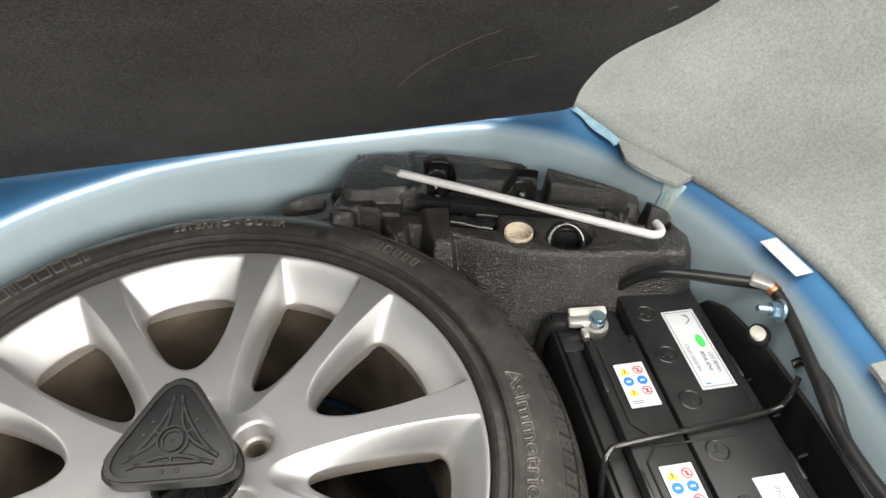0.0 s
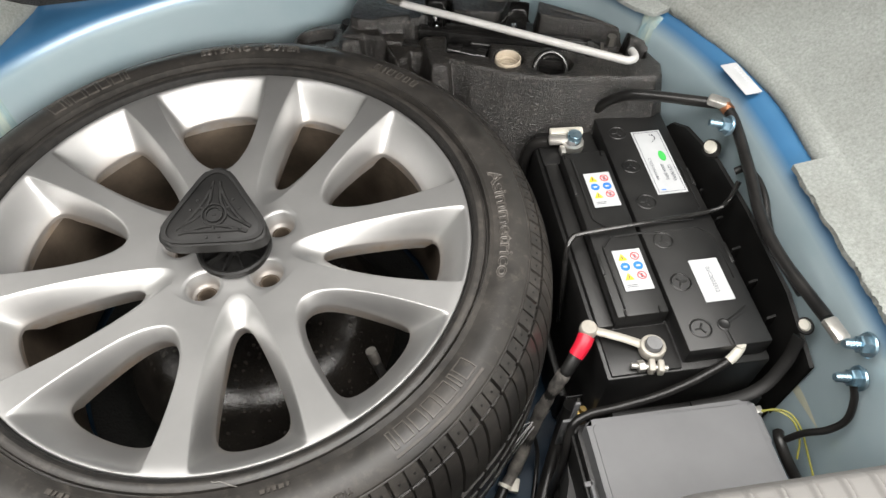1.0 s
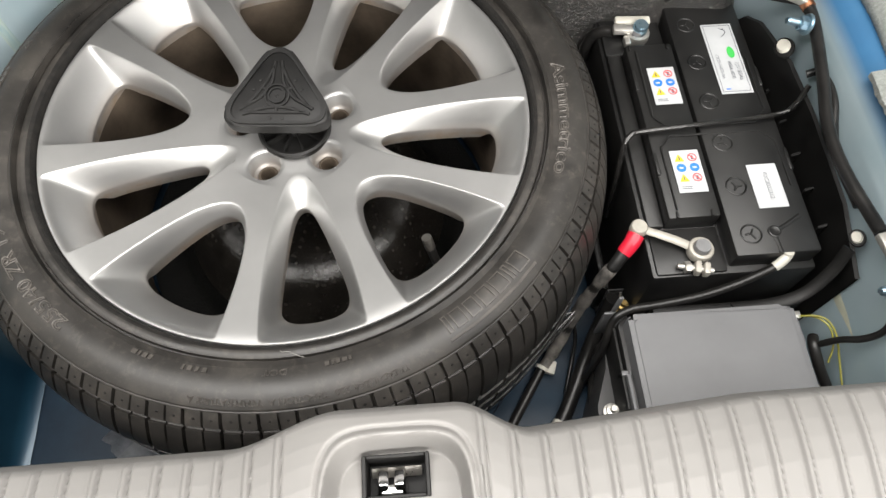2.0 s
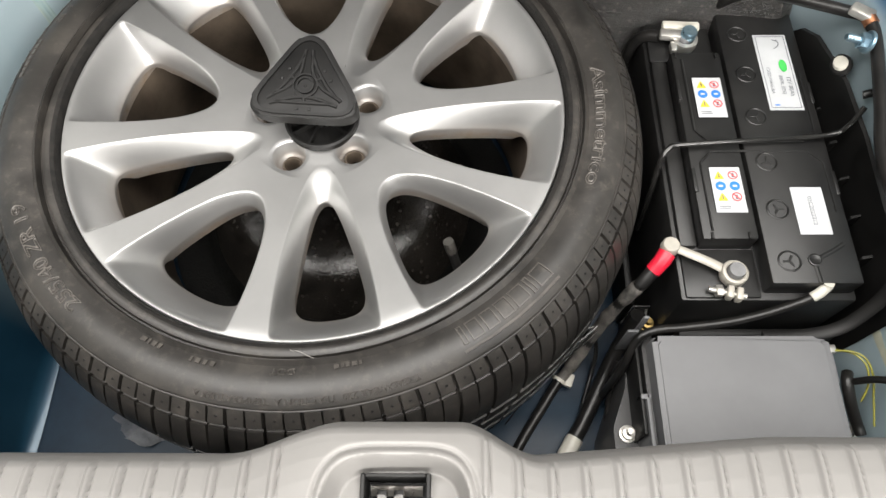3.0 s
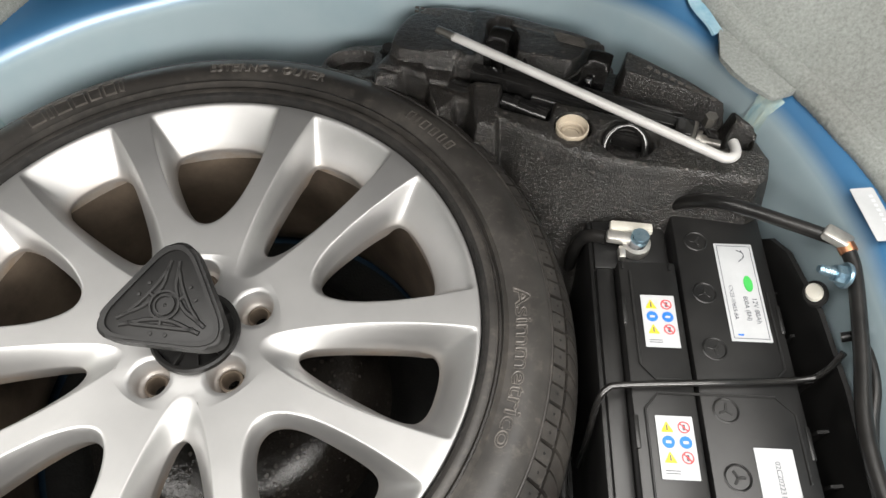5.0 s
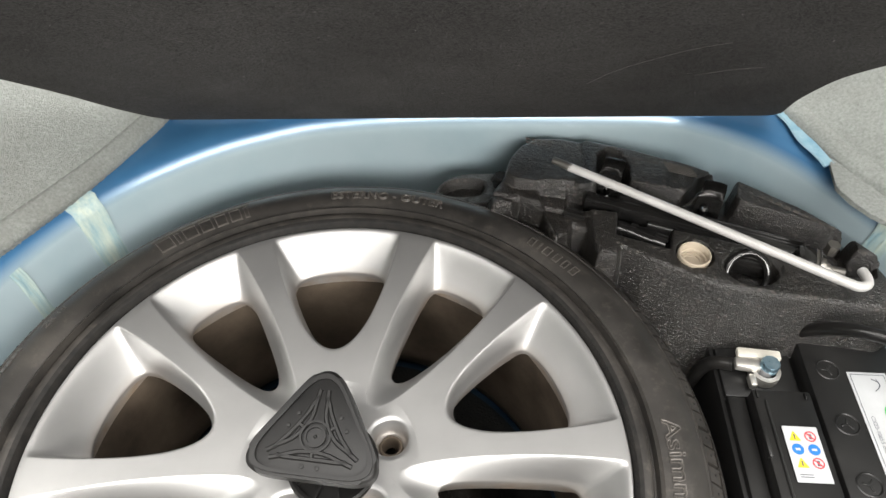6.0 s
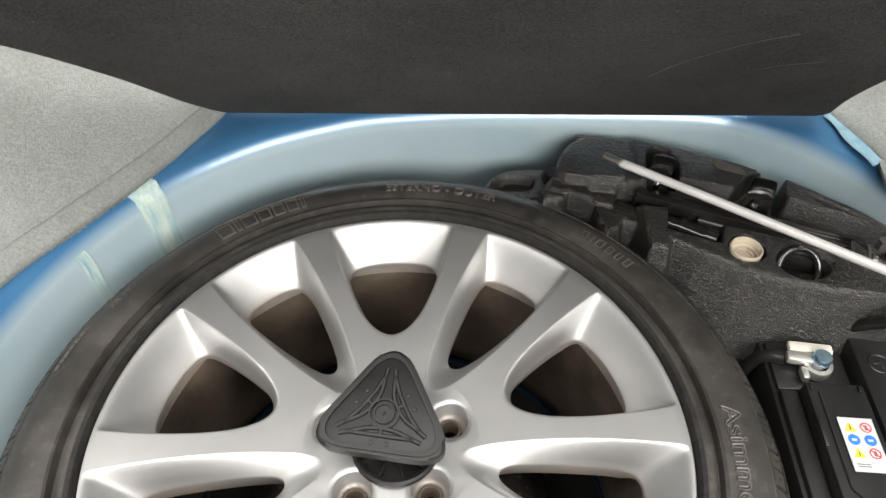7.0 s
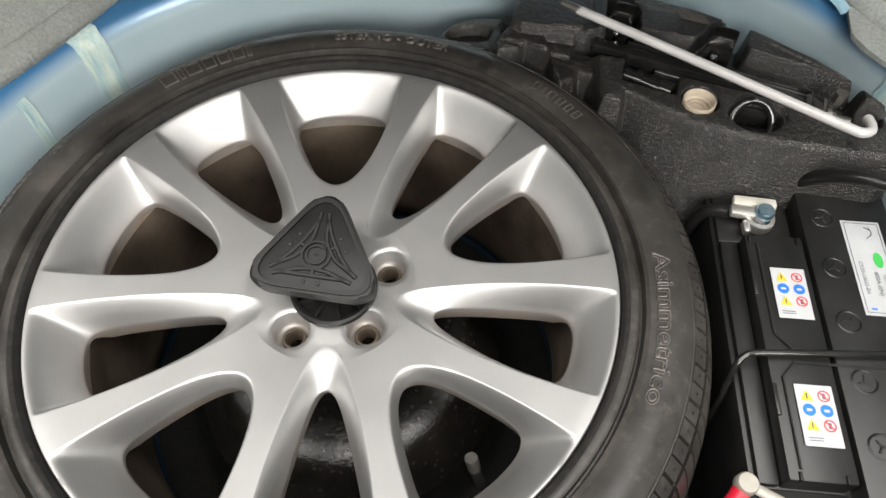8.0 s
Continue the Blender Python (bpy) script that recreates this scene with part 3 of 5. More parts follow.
felt_piece("felt_strip", strip + [(0.61, -0.32), (0.61, -0.033)], 0.2975, 0.006, "light beige felt strip along the carpet")

# smeared seam sealer
def sealer(name, i0, i1, r0, r1, lift, label):
    rows = []
    for q, (o, z) in enumerate(TUB_ROWS[r0:r1]):
        ring = outward(TUB_LOOP, o - lift)
        row = []
        for k in range(7):
            f = i0 + (i1 - i0) * (k / 6) + 0.35 * noise.noise(Vector((q * 1.7, k // 5, lift * 9e3)))
            a_, b_ = ring[int(f) % len(ring)], ring[(int(f) + 1) % len(ring)]
            p = a_.lerp(b_, f - int(f))
            row.append(Vector((p.x, p.y, z + rake(p.x) * z / 0.29 + lift)))
        rows.append(row)
    b = loft(rows, False)
    bmesh.ops.subdivide_edges(b, edges=b.edges[:], cuts=3, use_grid_fill=True)
    for v in b.verts:
        v.co += Vector((v.co.x - 0.05, v.co.y, 0)).normalized() * -0.0007 * abs(noise.noise(Vector((v.co.x * 300, v.co.y * 300, v.co.z * 9))))
    return solid(name, b, SEALER, label, "sealer")


def loop_index(x, y):
    return min(range(len(TUB_LOOP)), key=lambda k: (TUB_LOOP[k] - Vector((x, y, 0))).length)


ia = loop_index(-0.288, 0.247)
sealer("seam_sealer", ia - 1.3, ia + 1.3, 3, 12, 0.0014, "brushed pale seam sealer smeared over the blue rim")
ib = loop_index(0.512, 0.235)
sealer("seam_sealer", ib - 0.9, ib + 0.9, 2, 9, 0.0011, "brushed pale seam sealer smeared down the well wall")
ie = loop_index(-0.335, 0.172)
sealer("seam_sealer", ie - 0.8, ie + 0.5, 2, 7, 0.0009, "brushed pale seam sealer smeared down the well wall")
# scrap of loose film on the well floor
bm = bmesh.new()
ring_ = [bm.verts.new((-0.212 + 0.038 * math.cos(a_) * (1 + 0.25 * math.sin(3 * a_) + 0.08 * math.sin(11 * a_)), -0.262 + 0.026 * math.sin(a_) * (1 + 0.1 * math.sin(7 * a_)), 0.020 + 0.006 * math.sin(2 * a_))) for a_ in [2 * math.pi * q / 44 for q in range(44)]]
mid_ = bm.verts.new((-0.212, -0.262, 0.026))
for q in range(44):
    bm.faces.new((ring_[q], ring_[(q + 1) % 44], mid_))
bmesh.ops.solidify(bm, geom=bm.faces[:], thickness=0.0006)
for v in bm.verts:
    v.co.z -= 0.012
solid("film_scrap", bm, FILM_GREY, "crinkled grey scrap of film on the floor", "film scrap")
pts = []
for k in range(12):
    y = -0.14 - 0.027 * k
    pts.append((y, 0.581, 0.589))
rows = [[Vector((0.5535 + 0.05 * (z0 - 0.16), y, z0 + 0.0015 * math.sin(k * 2.3))) for k, (y, _, _) in enumerate(pts)] for z0 in (0.146, 0.149, 0.157, 0.161, 0.164)]
for r_, dx in zip(rows, (0.004, -0.0006, -0.0012, -0.0006, 0.004)):
    for p in r_:
        p.x += dx
solid("seam_sealer", loft(rows, False), SEAM, "yellowish seam sealer line along the body wall", "sealer")
# crinkled film along the carpet edge
film = []
for f in range(9):
    t = f / 8
    c = Vector((0.456, 0.408, 0.2990)).lerp(Vector((0.480, 0.320, 0.2990)), t)
    film.append([c + Vector((-0.0085 + 0.002 * math.sin(9 * t), -0.004, 0.0004)), c + Vector((-0.0055, -0.003, 0.0018 + 0.0008 * math.sin(17 * t))), c + Vector((-0.004, -0.002, 0.0012)), c + Vector((0.003, 0.0, 0.0035))])
solid("sealer_film", loft(film, False), FILM, "thin pale blue peeling film beside the carpet", "sealer")
# printed label on the rim
lab = thing("rim_label", (0.570, 0.103, 0.299), "blank white paper label stuck on the blue rim", "label")
LM = Matrix.Translation((0.5705, 0.1030, 0.2990)) @ Matrix.Rotation(radians(9), 4, "Z") @ Matrix.Rotation(radians(2), 4, "Y")
part("paper", moved(prism(rounded([(-0.0105, -0.0265), (0.0105, -0.0265), (0.0105, 0.0265), (-0.0105, 0.0265)], 0.0012, 2), 0, 0.0006), LM), WHITE, lab)
for k in range(9):
    part("print", moved(box(0.0030, 0.0060, -0.022 + 0.0048 * k, -0.0195 + 0.0048 * k, 0.0005, 0.0008), LM), PALE_INK, lab)

# foam insert under the wheel
insert = thing("foam_insert", (WHEEL_C.x, WHEEL_C.y, 0.003), "round black foam insert standing inside the wheel", "foam insert")
IM = Matrix.Translation(WHEEL_C)
part("dome", lathe([(0.0, 0.100), (0.106, 0.100), (0.121, 0.0980), (0.132, 0.0915), (0.140, 0.080), (0.147, 0.066), (0.163, 0.040)], 120, IM), FOAM_GLOSS, insert)
# near-black skirt colour stands in for the unlit gap round the dome
part("skirt", lathe([(0.163, 0.040), (0.176, 0.018), (0.186, 0.012), (0.208, 0.010), (0.2235, 0.010), (0.2235, 0.003)], 120, IM), UNLIT_BLACK, insert)

# unseen workshop shell and car interior, added; headliner set to darken reflections
bm = box(-3.2, 3.4, -4.2, 3.0, -0.72, -0.70)
solid("ground", bm, PLASTER, "pale workshop floor", "floor", "structure")
bm = box(-3.2, 3.4, -4.2, 3.0, 2.30, 2.36)
solid("ceiling", bm, PLASTER, "plain pale workshop ceiling", "ceiling", "structure")
for k, (x0, x1, y0, y1) in enumerate([(-3.2, 3.4, -4.26, -4.2), (-3.2, 3.4, 3.0, 3.06), (-3.26, -3.2, -4.2, 3.0), (3.4, 3.46, -4.2, 3.0)]):
    solid("wall_workshop_%d" % (k + 1), box(x0, x1, y0, y1, -0.7, 2.3), PLASTER, "plain pale workshop wall", "wall", "structure")
solid("ceiling_headliner", box(-0.62, 0.82, 0.30, 1.6, 1.02, 1.05, 0.004), HEADLINER, "grey fabric headliner of the car roof, out of view", "ceiling", "structure")
solid("wall_seat_back", box(-0.62, 0.82, 0.62, 0.66, 0.0, 1.02, 0.004), HEADLINER, "plain grey back of the rear seats", "wall", "structure")

# ---- spare wheel ----
wheel = thing("spare_wheel", (WHEEL_C.x, WHEEL_C.y, 0.0), "silver ten-spoke alloy wheel with used tyre lying in the well", "wheel")
WM = Matrix.Translation((WHEEL_C.x, WHEEL_C.y, 0.0))
PAIR_AXIS = -11.0


def face_z(r):
    """Height of the spoke faces: the hub lies a little lower than the rim."""
    return 0.2155 + 0.0235 * max(0.0, min(1.0, (r - 0.06) / 0.185)) ** 1.1


def polar(r, a):
    return Vector((r * math.cos(a), r * math.sin(a), 0))


R0 = 0.0765


def hub_edge(a):
    """Radius where the hub plate ends, a degrees off the axis of a narrow opening."""
    a = min(18.0, abs(a))
    return R0 - 0.0205 * math.cos(radians(a * 5)) ** 2


def eased(loop, rounds):
    """A closed loop with its corners rounded off."""
    for _ in range(rounds):
        n = len(loop)
        loop = [p * 0.5 + (loop[i - 1] + loop[(i + 1) % n]) * 0.25 for i, p in enumerate(loop)]
    return loop


def corners_eased(loop):
    """An opening's edge, its two corners at the rim rounder than its hub end."""
    out = []
    for p, q in zip(eased(loop, 9), eased(loop, 55)):
        f = max(0.0, min(1.0, (math.hypot(p.x, p.y) - 0.185) / 0.020))
        out.append(p.lerp(q, f))
    return out


def spoke_line(r, side, wide):
    """Point on the middle line of the spoke, beside an opening whose axis is +x."""
    hub, rim = radians(18.0), radians(20.4 if wide else 15.6)
    a, b = polar(R0, hub), polar(0.2512, rim)
    p = a + (b - a) * ((r - R0) / (0.2512 - R0))
    return Vector((p.x, p.y * side, 0))


def seg(points, n):
    """n points evenly along a polyline, last left out."""
    d = [0]
    for a, b in zip(points, points[1:]):
        d.append(d[-1] + (b - a).length)
    out = []
    for k in range(n):
        s = d[-1] * k / n
        i = max(j for j in range(len(d) - 1) if d[j] <= s + 1e-12)
        f = (s - d[i]) / max(1e-9, d[i + 1] - d[i])
        out.append(points[i].lerp(points[i + 1], f))
    return out


def soft_min(a, b, k=0.006):
    h = max(0.0, min(1.0, 0.5 + 0.5 * (b - a) / k))
    return b + (a - b) * h - k * h * (1 - h)


def opening_loops(wide):
    """Loops from the sector's border over the chamfer into the opening, axis along +x. Each half outline runs from the hub end to the rim corner."""
    nI, nS, nO = 16, 34, 24

    def half(x0, r_tip, slope, r_out, inset, flare, corner=0.0):
        def side(x):
            p = spoke_line(x / 0.955, 1, wide)
            t = max(0.0, (x - 0.11) / 0.12)
            return p.y + (x - p.x) * math.tan(radians(18)) - inset - flare * t * t

        pts = []
        x = x0
        while True:
            d = x - x0
            bow = r_tip * math.sqrt(d) + slope * 0.2 * d
            y = soft_min(bow, side(x), 0.010) if d > 0 else 0.0
            y = max(0.0, y)
            if corner:
                y -= corner * max(0.0, (math.hypot(x, y) - (r_out - 0.045)) / 0.045) ** 2.4
            if math.hypot(x, y) >= r_out:
                break
            pts.append(Vector((x, y, 0)))
            x += 0.00025 if d < 0.006 else 0.001
        a = math.atan2(pts[-1].y, pts[-1].x)
        pts.append(polar(r_out, a))
        return pts

    def outline(*shape, bulge=0.0):
        h = half(*shape)
        n = nI + nS
        up = seg(h, n)
        o1 = h[-1]
        ra, aa = math.hypot(o1.x, o1.y), math.atan2(o1.y, o1.x)
        outer = [polar(ra + bulge * (1 - (2 * k / nO - 1) ** 2), -aa + 2 * aa * k / nO) for k in range(nO + 1)]
        return [Vector((p.x, -p.y, 0)) for p in up] + outer + [p.copy() for p in up[:0:-1]]

    hub = [polar(R0 if wide else hub_edge(18 * k / nI), radians(18 * k / nI)) for k in range(nI)]
    line = [spoke_line(R0 + (0.2512 - R0) * k / nS, 1, wide) for k in range(nS)]
    rim_a = radians(20.4 if wide else 15.6)
    up = hub + line
    border = [Vector((p.x, -p.y, 0)) for p in up] + [polar(0.2512, -rim_a + 2 * rim_a * k / nO) for k in range(nO + 1)] + [p.copy() for p in up[:0:-1]]
    if wide:
        top = eased(outline(0.1085, 0.180, 0.35, 0.2504, 0.0075, 0.0105), 1)
        bot = corners_eased(outline(0.1150, 0.165, 0.35, 0.2200, 0.0198, 0.0050, 0.002, bulge=0.001))
        edge_z = 0.2070
    else:
        top = eased(outline(0.0600, 0.115, 0.50, 0.2504, 0.0050, 0.0110), 1)
        bot = corners_eased(outline(0.0940, 0.104, 0.45, 0.2200, 0.0190, 0.0045, 0.002, bulge=0.001))
        edge_z = 0.2050

    def at(loop, f):
        rows = []
        for p in loop:
            r = math.hypot(p.x, p.y)
            g = f * f / (f + 0.16) * 1.16
            low = edge_z - 0.006 * (r - 0.1) / 0.12
            rows.append(Vector((p.x, p.y, face_z(r) + (low - face_z(r)) * g * (0.7 + 0.3 * f))))
        return rows

    def between(f):
        return [p.lerp(q, f) for p, q in zip(border, top)]

    loops = [at(border, 0), at(between(0.5), 0), at(between(0.93), 0), at(top, 0.0)]
    for f in (0.04, 0.08, 0.13, 0.19, 0.26, 0.34, 0.44, 0.56, 0.68, 0.80, 0.90, 0.96, 1.0):
        loops.append(at([p.lerp(q, f) for p, q in zip(top, bot)], f))
    last = loops[-1]
    cx = sum(p.x for p in last) / len(last)
    for push, d in ((-0.004, 0.0010), (-0.005, 0.0024), (0.004, 0.0050), (0.05, 0.013), (0.10, 0.022)):
        row = []
        for p in last:
            f = max(0.0, min(1.0, (math.hypot(p.x, p.y) - 0.200) / 0.014))
            k = push * (1 - f)
            row.append(Vector((cx + (p.x - cx) * (1 + k), p.y * (1 + k), p.z - d * (1 - 0.8 * f))))
        loops.append(row)
    return loops


bm = bmesh.new()
for k in range(5):
    for wide, axis in ((False, PAIR_AXIS + 72 * k), (True, PAIR_AXIS + 36 + 72 * k)):
        b = loft(opening_loops(wide))
        moved(b, Matrix.Rotation(radians(axis), 4, "Z"))
        join(bm, b)
merge_near(bm, 0.0004)
LUG_A = [radians(PAIR_AXIS + 36 + 72 * k) for k in range(5)]
# hub plate with five bolt holes
HOLE_R, HOLE_AT = 0.0168, 0.0545
for k in range(5):
    a0 = LUG_A[k]
    n = 120
    ring_out, ring_in = [], []
    c = polar(HOLE_AT, 0)
    turns = [2 * math.pi * i / n for i in range(n)]
    for r_, a_ in ((hub_edge(0), 36), (hub_edge(0), -36), (0.0262, 36), (0.0262, -36)):
        q = polar(r_, radians(a_)) - c
        f = math.atan2(q.y, q.x) % (2 * math.pi)
        turns[min(range(n), key=lambda i: abs(turns[i] - f))] = f
    for f in turns:
        d = Vector((math.cos(f), math.sin(f), 0))
        # border of the 72 degree slice of the hub plate
        lo, hi = 0.0, 0.2
        for _ in range(26):
            mid = (lo + hi) / 2
            p = c + d * mid
            r, a = math.hypot(p.x, p.y), abs(math.atan2(p.y, p.x))
            if 0.026 <= r <= hub_edge(36 - math.degrees(a)) + 0.0001 and a <= radians(36.0):
                lo = mid
            else:
                hi = mid
        ring_out.append(c + d * lo)
        ring_in.append(c + d * HOLE_R)
    top = [p + Vector((0, 0, face_z(math.hypot(p.x, p.y)))) for p in ring_out]
    lip = [c + (p - c) * 1.07 + Vector((0, 0, face_z(HOLE_AT))) for p in ring_in]
    loops = [top, [p.lerp(q, 0.7) for p, q in zip(top, lip)], lip,
             [p + Vector((0, 0, face_z(HOLE_AT) - 0.0015)) for p in ring_in],
             [c + (p - c) * 0.95 + Vector((0, 0, 0.200)) for p in ring_in],
             [c + (p - c) * 0.80 + Vector((0, 0, 0.196)) for p in ring_in],
             [c + (p - c) * 0.66 + Vector((0, 0, 0.195)) for p in ring_in],
             [c + (p - c) * 0.60 + Vector((0, 0, 0.176)) for p in ring_in]]
    b = loft(loops)
    moved(b, Matrix.Rotation(a0, 4, "Z"))
    join(bm, b)
lathe([(0.0265, 0.2155), (0.0262, 0.2155), (0.026, 0.19)], 60, None, bm)
lathe([(0.2511, 0.2389), (0.2518, 0.2386), (0.2523, 0.2376), (0.2525, 0.2355), (0.2523, 0.231), (0.250, 0.226)], 160, None, bm)
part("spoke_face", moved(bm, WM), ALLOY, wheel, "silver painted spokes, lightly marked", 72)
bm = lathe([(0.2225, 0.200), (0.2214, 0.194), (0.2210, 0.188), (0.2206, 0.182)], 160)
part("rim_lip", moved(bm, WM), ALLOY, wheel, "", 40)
bm = lathe([(0.2205, 0.186), (0.2200, 0.180), (0.2195, 0.170), (0.2175, 0.10), (0.219, 0.05), (0.224, 0.025), (0.236, 0.012)], 120)
part("barrel", moved(bm, WM), SHADED_DUST, wheel, "brown brake-dusted inner barrel, darkened for its shade")
bm = lathe([(0.064, 0.150), (0.070, 0.156), (0.070, 0.178), (0.062, 0.186)], 60)
part("hub_pad", moved(bm, WM), SHADED_DUST, wheel)
for a in LUG_A:
    p = polar(HOLE_AT, a)
    bm = lathe([(0.0072, 0.180), (0.0074, 0.197), (0.0086, 0.1985), (0.0105, 0.1975), (0.0112, 0.180)], 24)
    part("bolt_seat", moved(bm, WM @ Matrix.Translation((p.x, p.y, 0))), SHADED_DUST, wheel)

# tyre
SIDE = [(0.2500, 0.2270), (0.2524, 0.2320), (0.2536, 0.2400), (0.2556, 0.2448), (0.2590, 0.2466), (0.2630, 0.2470), (0.2662, 0.2456), (0.2674, 0.2420), (0.2692, 0.2420), (0.2704, 0.2512), (0.2750, 0.2472), (0.2830, 0.2500), (0.2920, 0.2508), (0.3000, 0.2490), (0.3080, 0.2450), (0.3100, 0.2437), (0.3108, 0.2420), (0.3118, 0.2420), (0.3126, 0.2428)]
TREAD_TOP = [(0.3140, 0.2418), (0.3190, 0.2372), (0.3238, 0.2322), (0.3230, 0.2268), (0.3246, 0.2262), (0.3264, 0.2290), (0.3276, 0.2268), (0.3310, 0.2205), (0.3345, 0.2120)]
TREAD = [(0.3385, 0.2000), (0.3410, 0.1880), (0.3424, 0.1760), (0.3428, 0.1720), (0.3350, 0.1715), (0.3350, 0.1625), (0.3430, 0.1620), (0.3435, 0.1400), (0.3355, 0.1395), (0.3355, 0.1295), (0.3435, 0.1290), (0.3432, 0.1000), (0.3355, 0.0995), (0.3355, 0.0905), (0.3430, 0.0900), (0.3410, 0.0600), (0.3352, 0.0420), (0.3262, 0.0240), (0.3158, 0.0130), (0.2920, 0.0030), (0.2690, 0.0090), (0.2450, 0.0200)]
GROUPS = 62
# share of a group, depth of the cut there: one wide groove, one narrow sipe
CUTS = [(0.0, 0.0), (0.012, 1.0), (0.095, 1.0), (0.107, 0.0), (0.33, 0.0), (0.530, 0.0), (0.540, 0.7), (0.585, 0.7), (0.595, 0.0), (0.8, 0.0)]
bm = bmesh.new()
n = GROUPS * len(CUTS)
prof = SIDE + TREAD_TOP + TREAD
rings = []
for j, (r, z) in enumerate(prof):
    ring = []
    for i in range(n):
        share, cut = CUTS[i % len(CUTS)]
        a = 2 * math.pi * (i // len(CUTS) + share) / GROUPS
        rr, zz = r, z
        if len(SIDE) <= j and z > 0.05:
            deep = 0.0062 * cut * min(1.0, (j - len(SIDE) + 1) / 2.0)
            if r < 0.3365 and j > len(SIDE) + len(TREAD_TOP):
                deep = 0.0
            if cut < 0.9 and z < 0.212:
                deep *= 0.12
            rr -= deep * (0.7 if z > 0.2 else 1.0)
            zz -= deep * 0.8 if z > 0.2 else 0
        sweep = 0.0
        if j >= len(SIDE):
            sweep = -0.075 * max(0.0, min(1.0, (0.2272 - z) / 0.12)) ** 1.3
        ring.append(bm.verts.new((rr * math.cos(a + sweep), rr * math.sin(a + sweep), zz)))
    rings.append(ring)
for a, c in zip(rings, rings[1:]):
    for i in range(n):
        bm.faces.new((a[i], a[(i + 1) % n], c[(i + 1) % n], c[i]))
for f in bm.faces:
    f.material_index = int(max(math.hypot(v.co.x, v.co.y) for v in f.verts) < 0.2600)
tyre = part("tyre", moved(bm, WM), RUBBER, wheel, "black used tyre with dusty sidewall", 30)
tyre.data.materials.append(BEAD)


# dark discs painted in place of the shaded dimples in the shoulder blocks
bm = bmesh.new()
for k in range(GROUPS):
    for share in (0.33, 0.81):
        a = 2 * math.pi * (k + share) / GROUPS
        if math.sin(a) < 0.45:
            m = Matrix.Rotation(a, 4, "Z") @ Matrix.Translation((0.3187, 0, 0.2376)) @ Matrix.Rotation(radians(44), 4, "Y")
            lathe([(0.0, 0.0003), (0.0010, 0.0003), (0.0013, 0.0), (0.0014, -0.0004)], 8, m, bm)
dots = part("dimple_dots", moved(bm, WM), BLACK_MATT, tyre, "tiny dark dots standing in for shaded dimples in the shoulder blocks")
tagged(dots, "tiny dark dots standing in for shaded dimples in the shoulder blocks", kind="stuff")


def side_z(r):
    for (a, za), (b, zb) in zip(SIDE, SIDE[1:]):
        if a <= r <= b:
            return za + (zb - za) * (r - a) / (b - a)
    return 0.2428


def round_tyre(b, r0, mid_deg, lift=0.0009):
    """Bends flat letters clockwise round the sidewall, tops outward."""
    for v in b.verts:
        r = r0 + v.co.y
        a = radians(mid_deg) - v.co.x / r0
        z = side_z(r) + (lift if v.co.z > 0 else -0.001)
        v.co = Vector((r * math.cos(a), r * math.sin(a), z))
    return moved(b, WM)


def sidewall_text(text, size, r0, deg, spread=1.0, lift=0.0009, line=0.0):
    b = words(text, size, 0.001, None, None, 0.0, line)
    for v in b.verts:
        v.co.x *= spread
    bmesh.ops.subdivide_edges(b, edges=[e for e in b.edges if e.calc_length() > 0.008], cuts=3, use_grid_fill=False)
    part("raised_lettering", round_tyre(b, r0, deg, lift), RUBBER_TEXT, tyre, "", 0)


sidewall_text("Asimmetrico", 0.0190, 0.2865, -7.0, 1.42, 0.0014, 0.0006)
sidewall_text("255/40 ZR 19", 0.0175, 0.2900, 218.0, 1.32, 0.0015, 0.0005)
sidewall_text("TREADWEAR 220  TRACTION A  TEMPERATURE A", 0.0068, 0.3045, 274.0, 1.25, 0.0011, 0.0002)
sidewall_text("DOT", 0.008, 0.2800, 270.0, 1.2, 0.0012, 0.0002)
sidewall_text("ESTERNO - OUTER", 0.0150, 0.2900, 86.0, 1.0, 0.0019, 0.0004)
sidewall_text("ZR 19", 0.010, 0.3, 158.0, 1.1)


def sidewall_bars(deg, r0, widths, height, gap, line=0.0):
    """Raised slabs, or slab outlines, in place of marks."""
    total = sum(widths) + gap * (len(widths) - 1)
    x = -total / 2
    for w in widths:
        sides = [(x, x + w, -height / 2, height / 2)]
        if line:
            sides = [(x, x + w, height / 2 - line, height / 2), (x, x + w, -height / 2, -height / 2 + line), (x, x + line, -height / 2, height / 2), (x + w - line, x + w, -height / 2, height / 2)]
        b = bmesh.new()
        for x0, x1, y0, y1 in sides:
            box(x0, x1, y0, y1, -0.001, 0.001, 0.0, 2, b)
        bmesh.ops.subdivide_edges(b, edges=[e for e in b.edges if e.calc_length() > 0.004], cuts=3, use_grid_fill=True)
        part("raised_mark", round_tyre(b, r0, deg, 0.0015), RUBBER_MARK, tyre, "", 0)
        x += w + gap


for deg in (126.0, 310.0):
    sidewall_bars(deg, 0.2895, [0.016, 0.005, 0.015, 0.013, 0.012, 0.012, 0.005], 0.017, 0.0035, 0.0011)
    sidewall_bars(deg, 0.3030, [0.108], 0.0022, 0.001)
sidewall_bars(47.0, 0.2900, [0.007, 0.002, 0.008, 0.007, 0.006, 0.007], 0.011, 0.005, 0.0009)
sidewall_bars(246.0, 0.2790, [0.003, 0.004, 0.002, 0.005], 0.0042, 0.002)
sidewall_bars(256.0, 0.2800, [0.004, 0.003, 0.004, 0.002], 0.0045, 0.003)
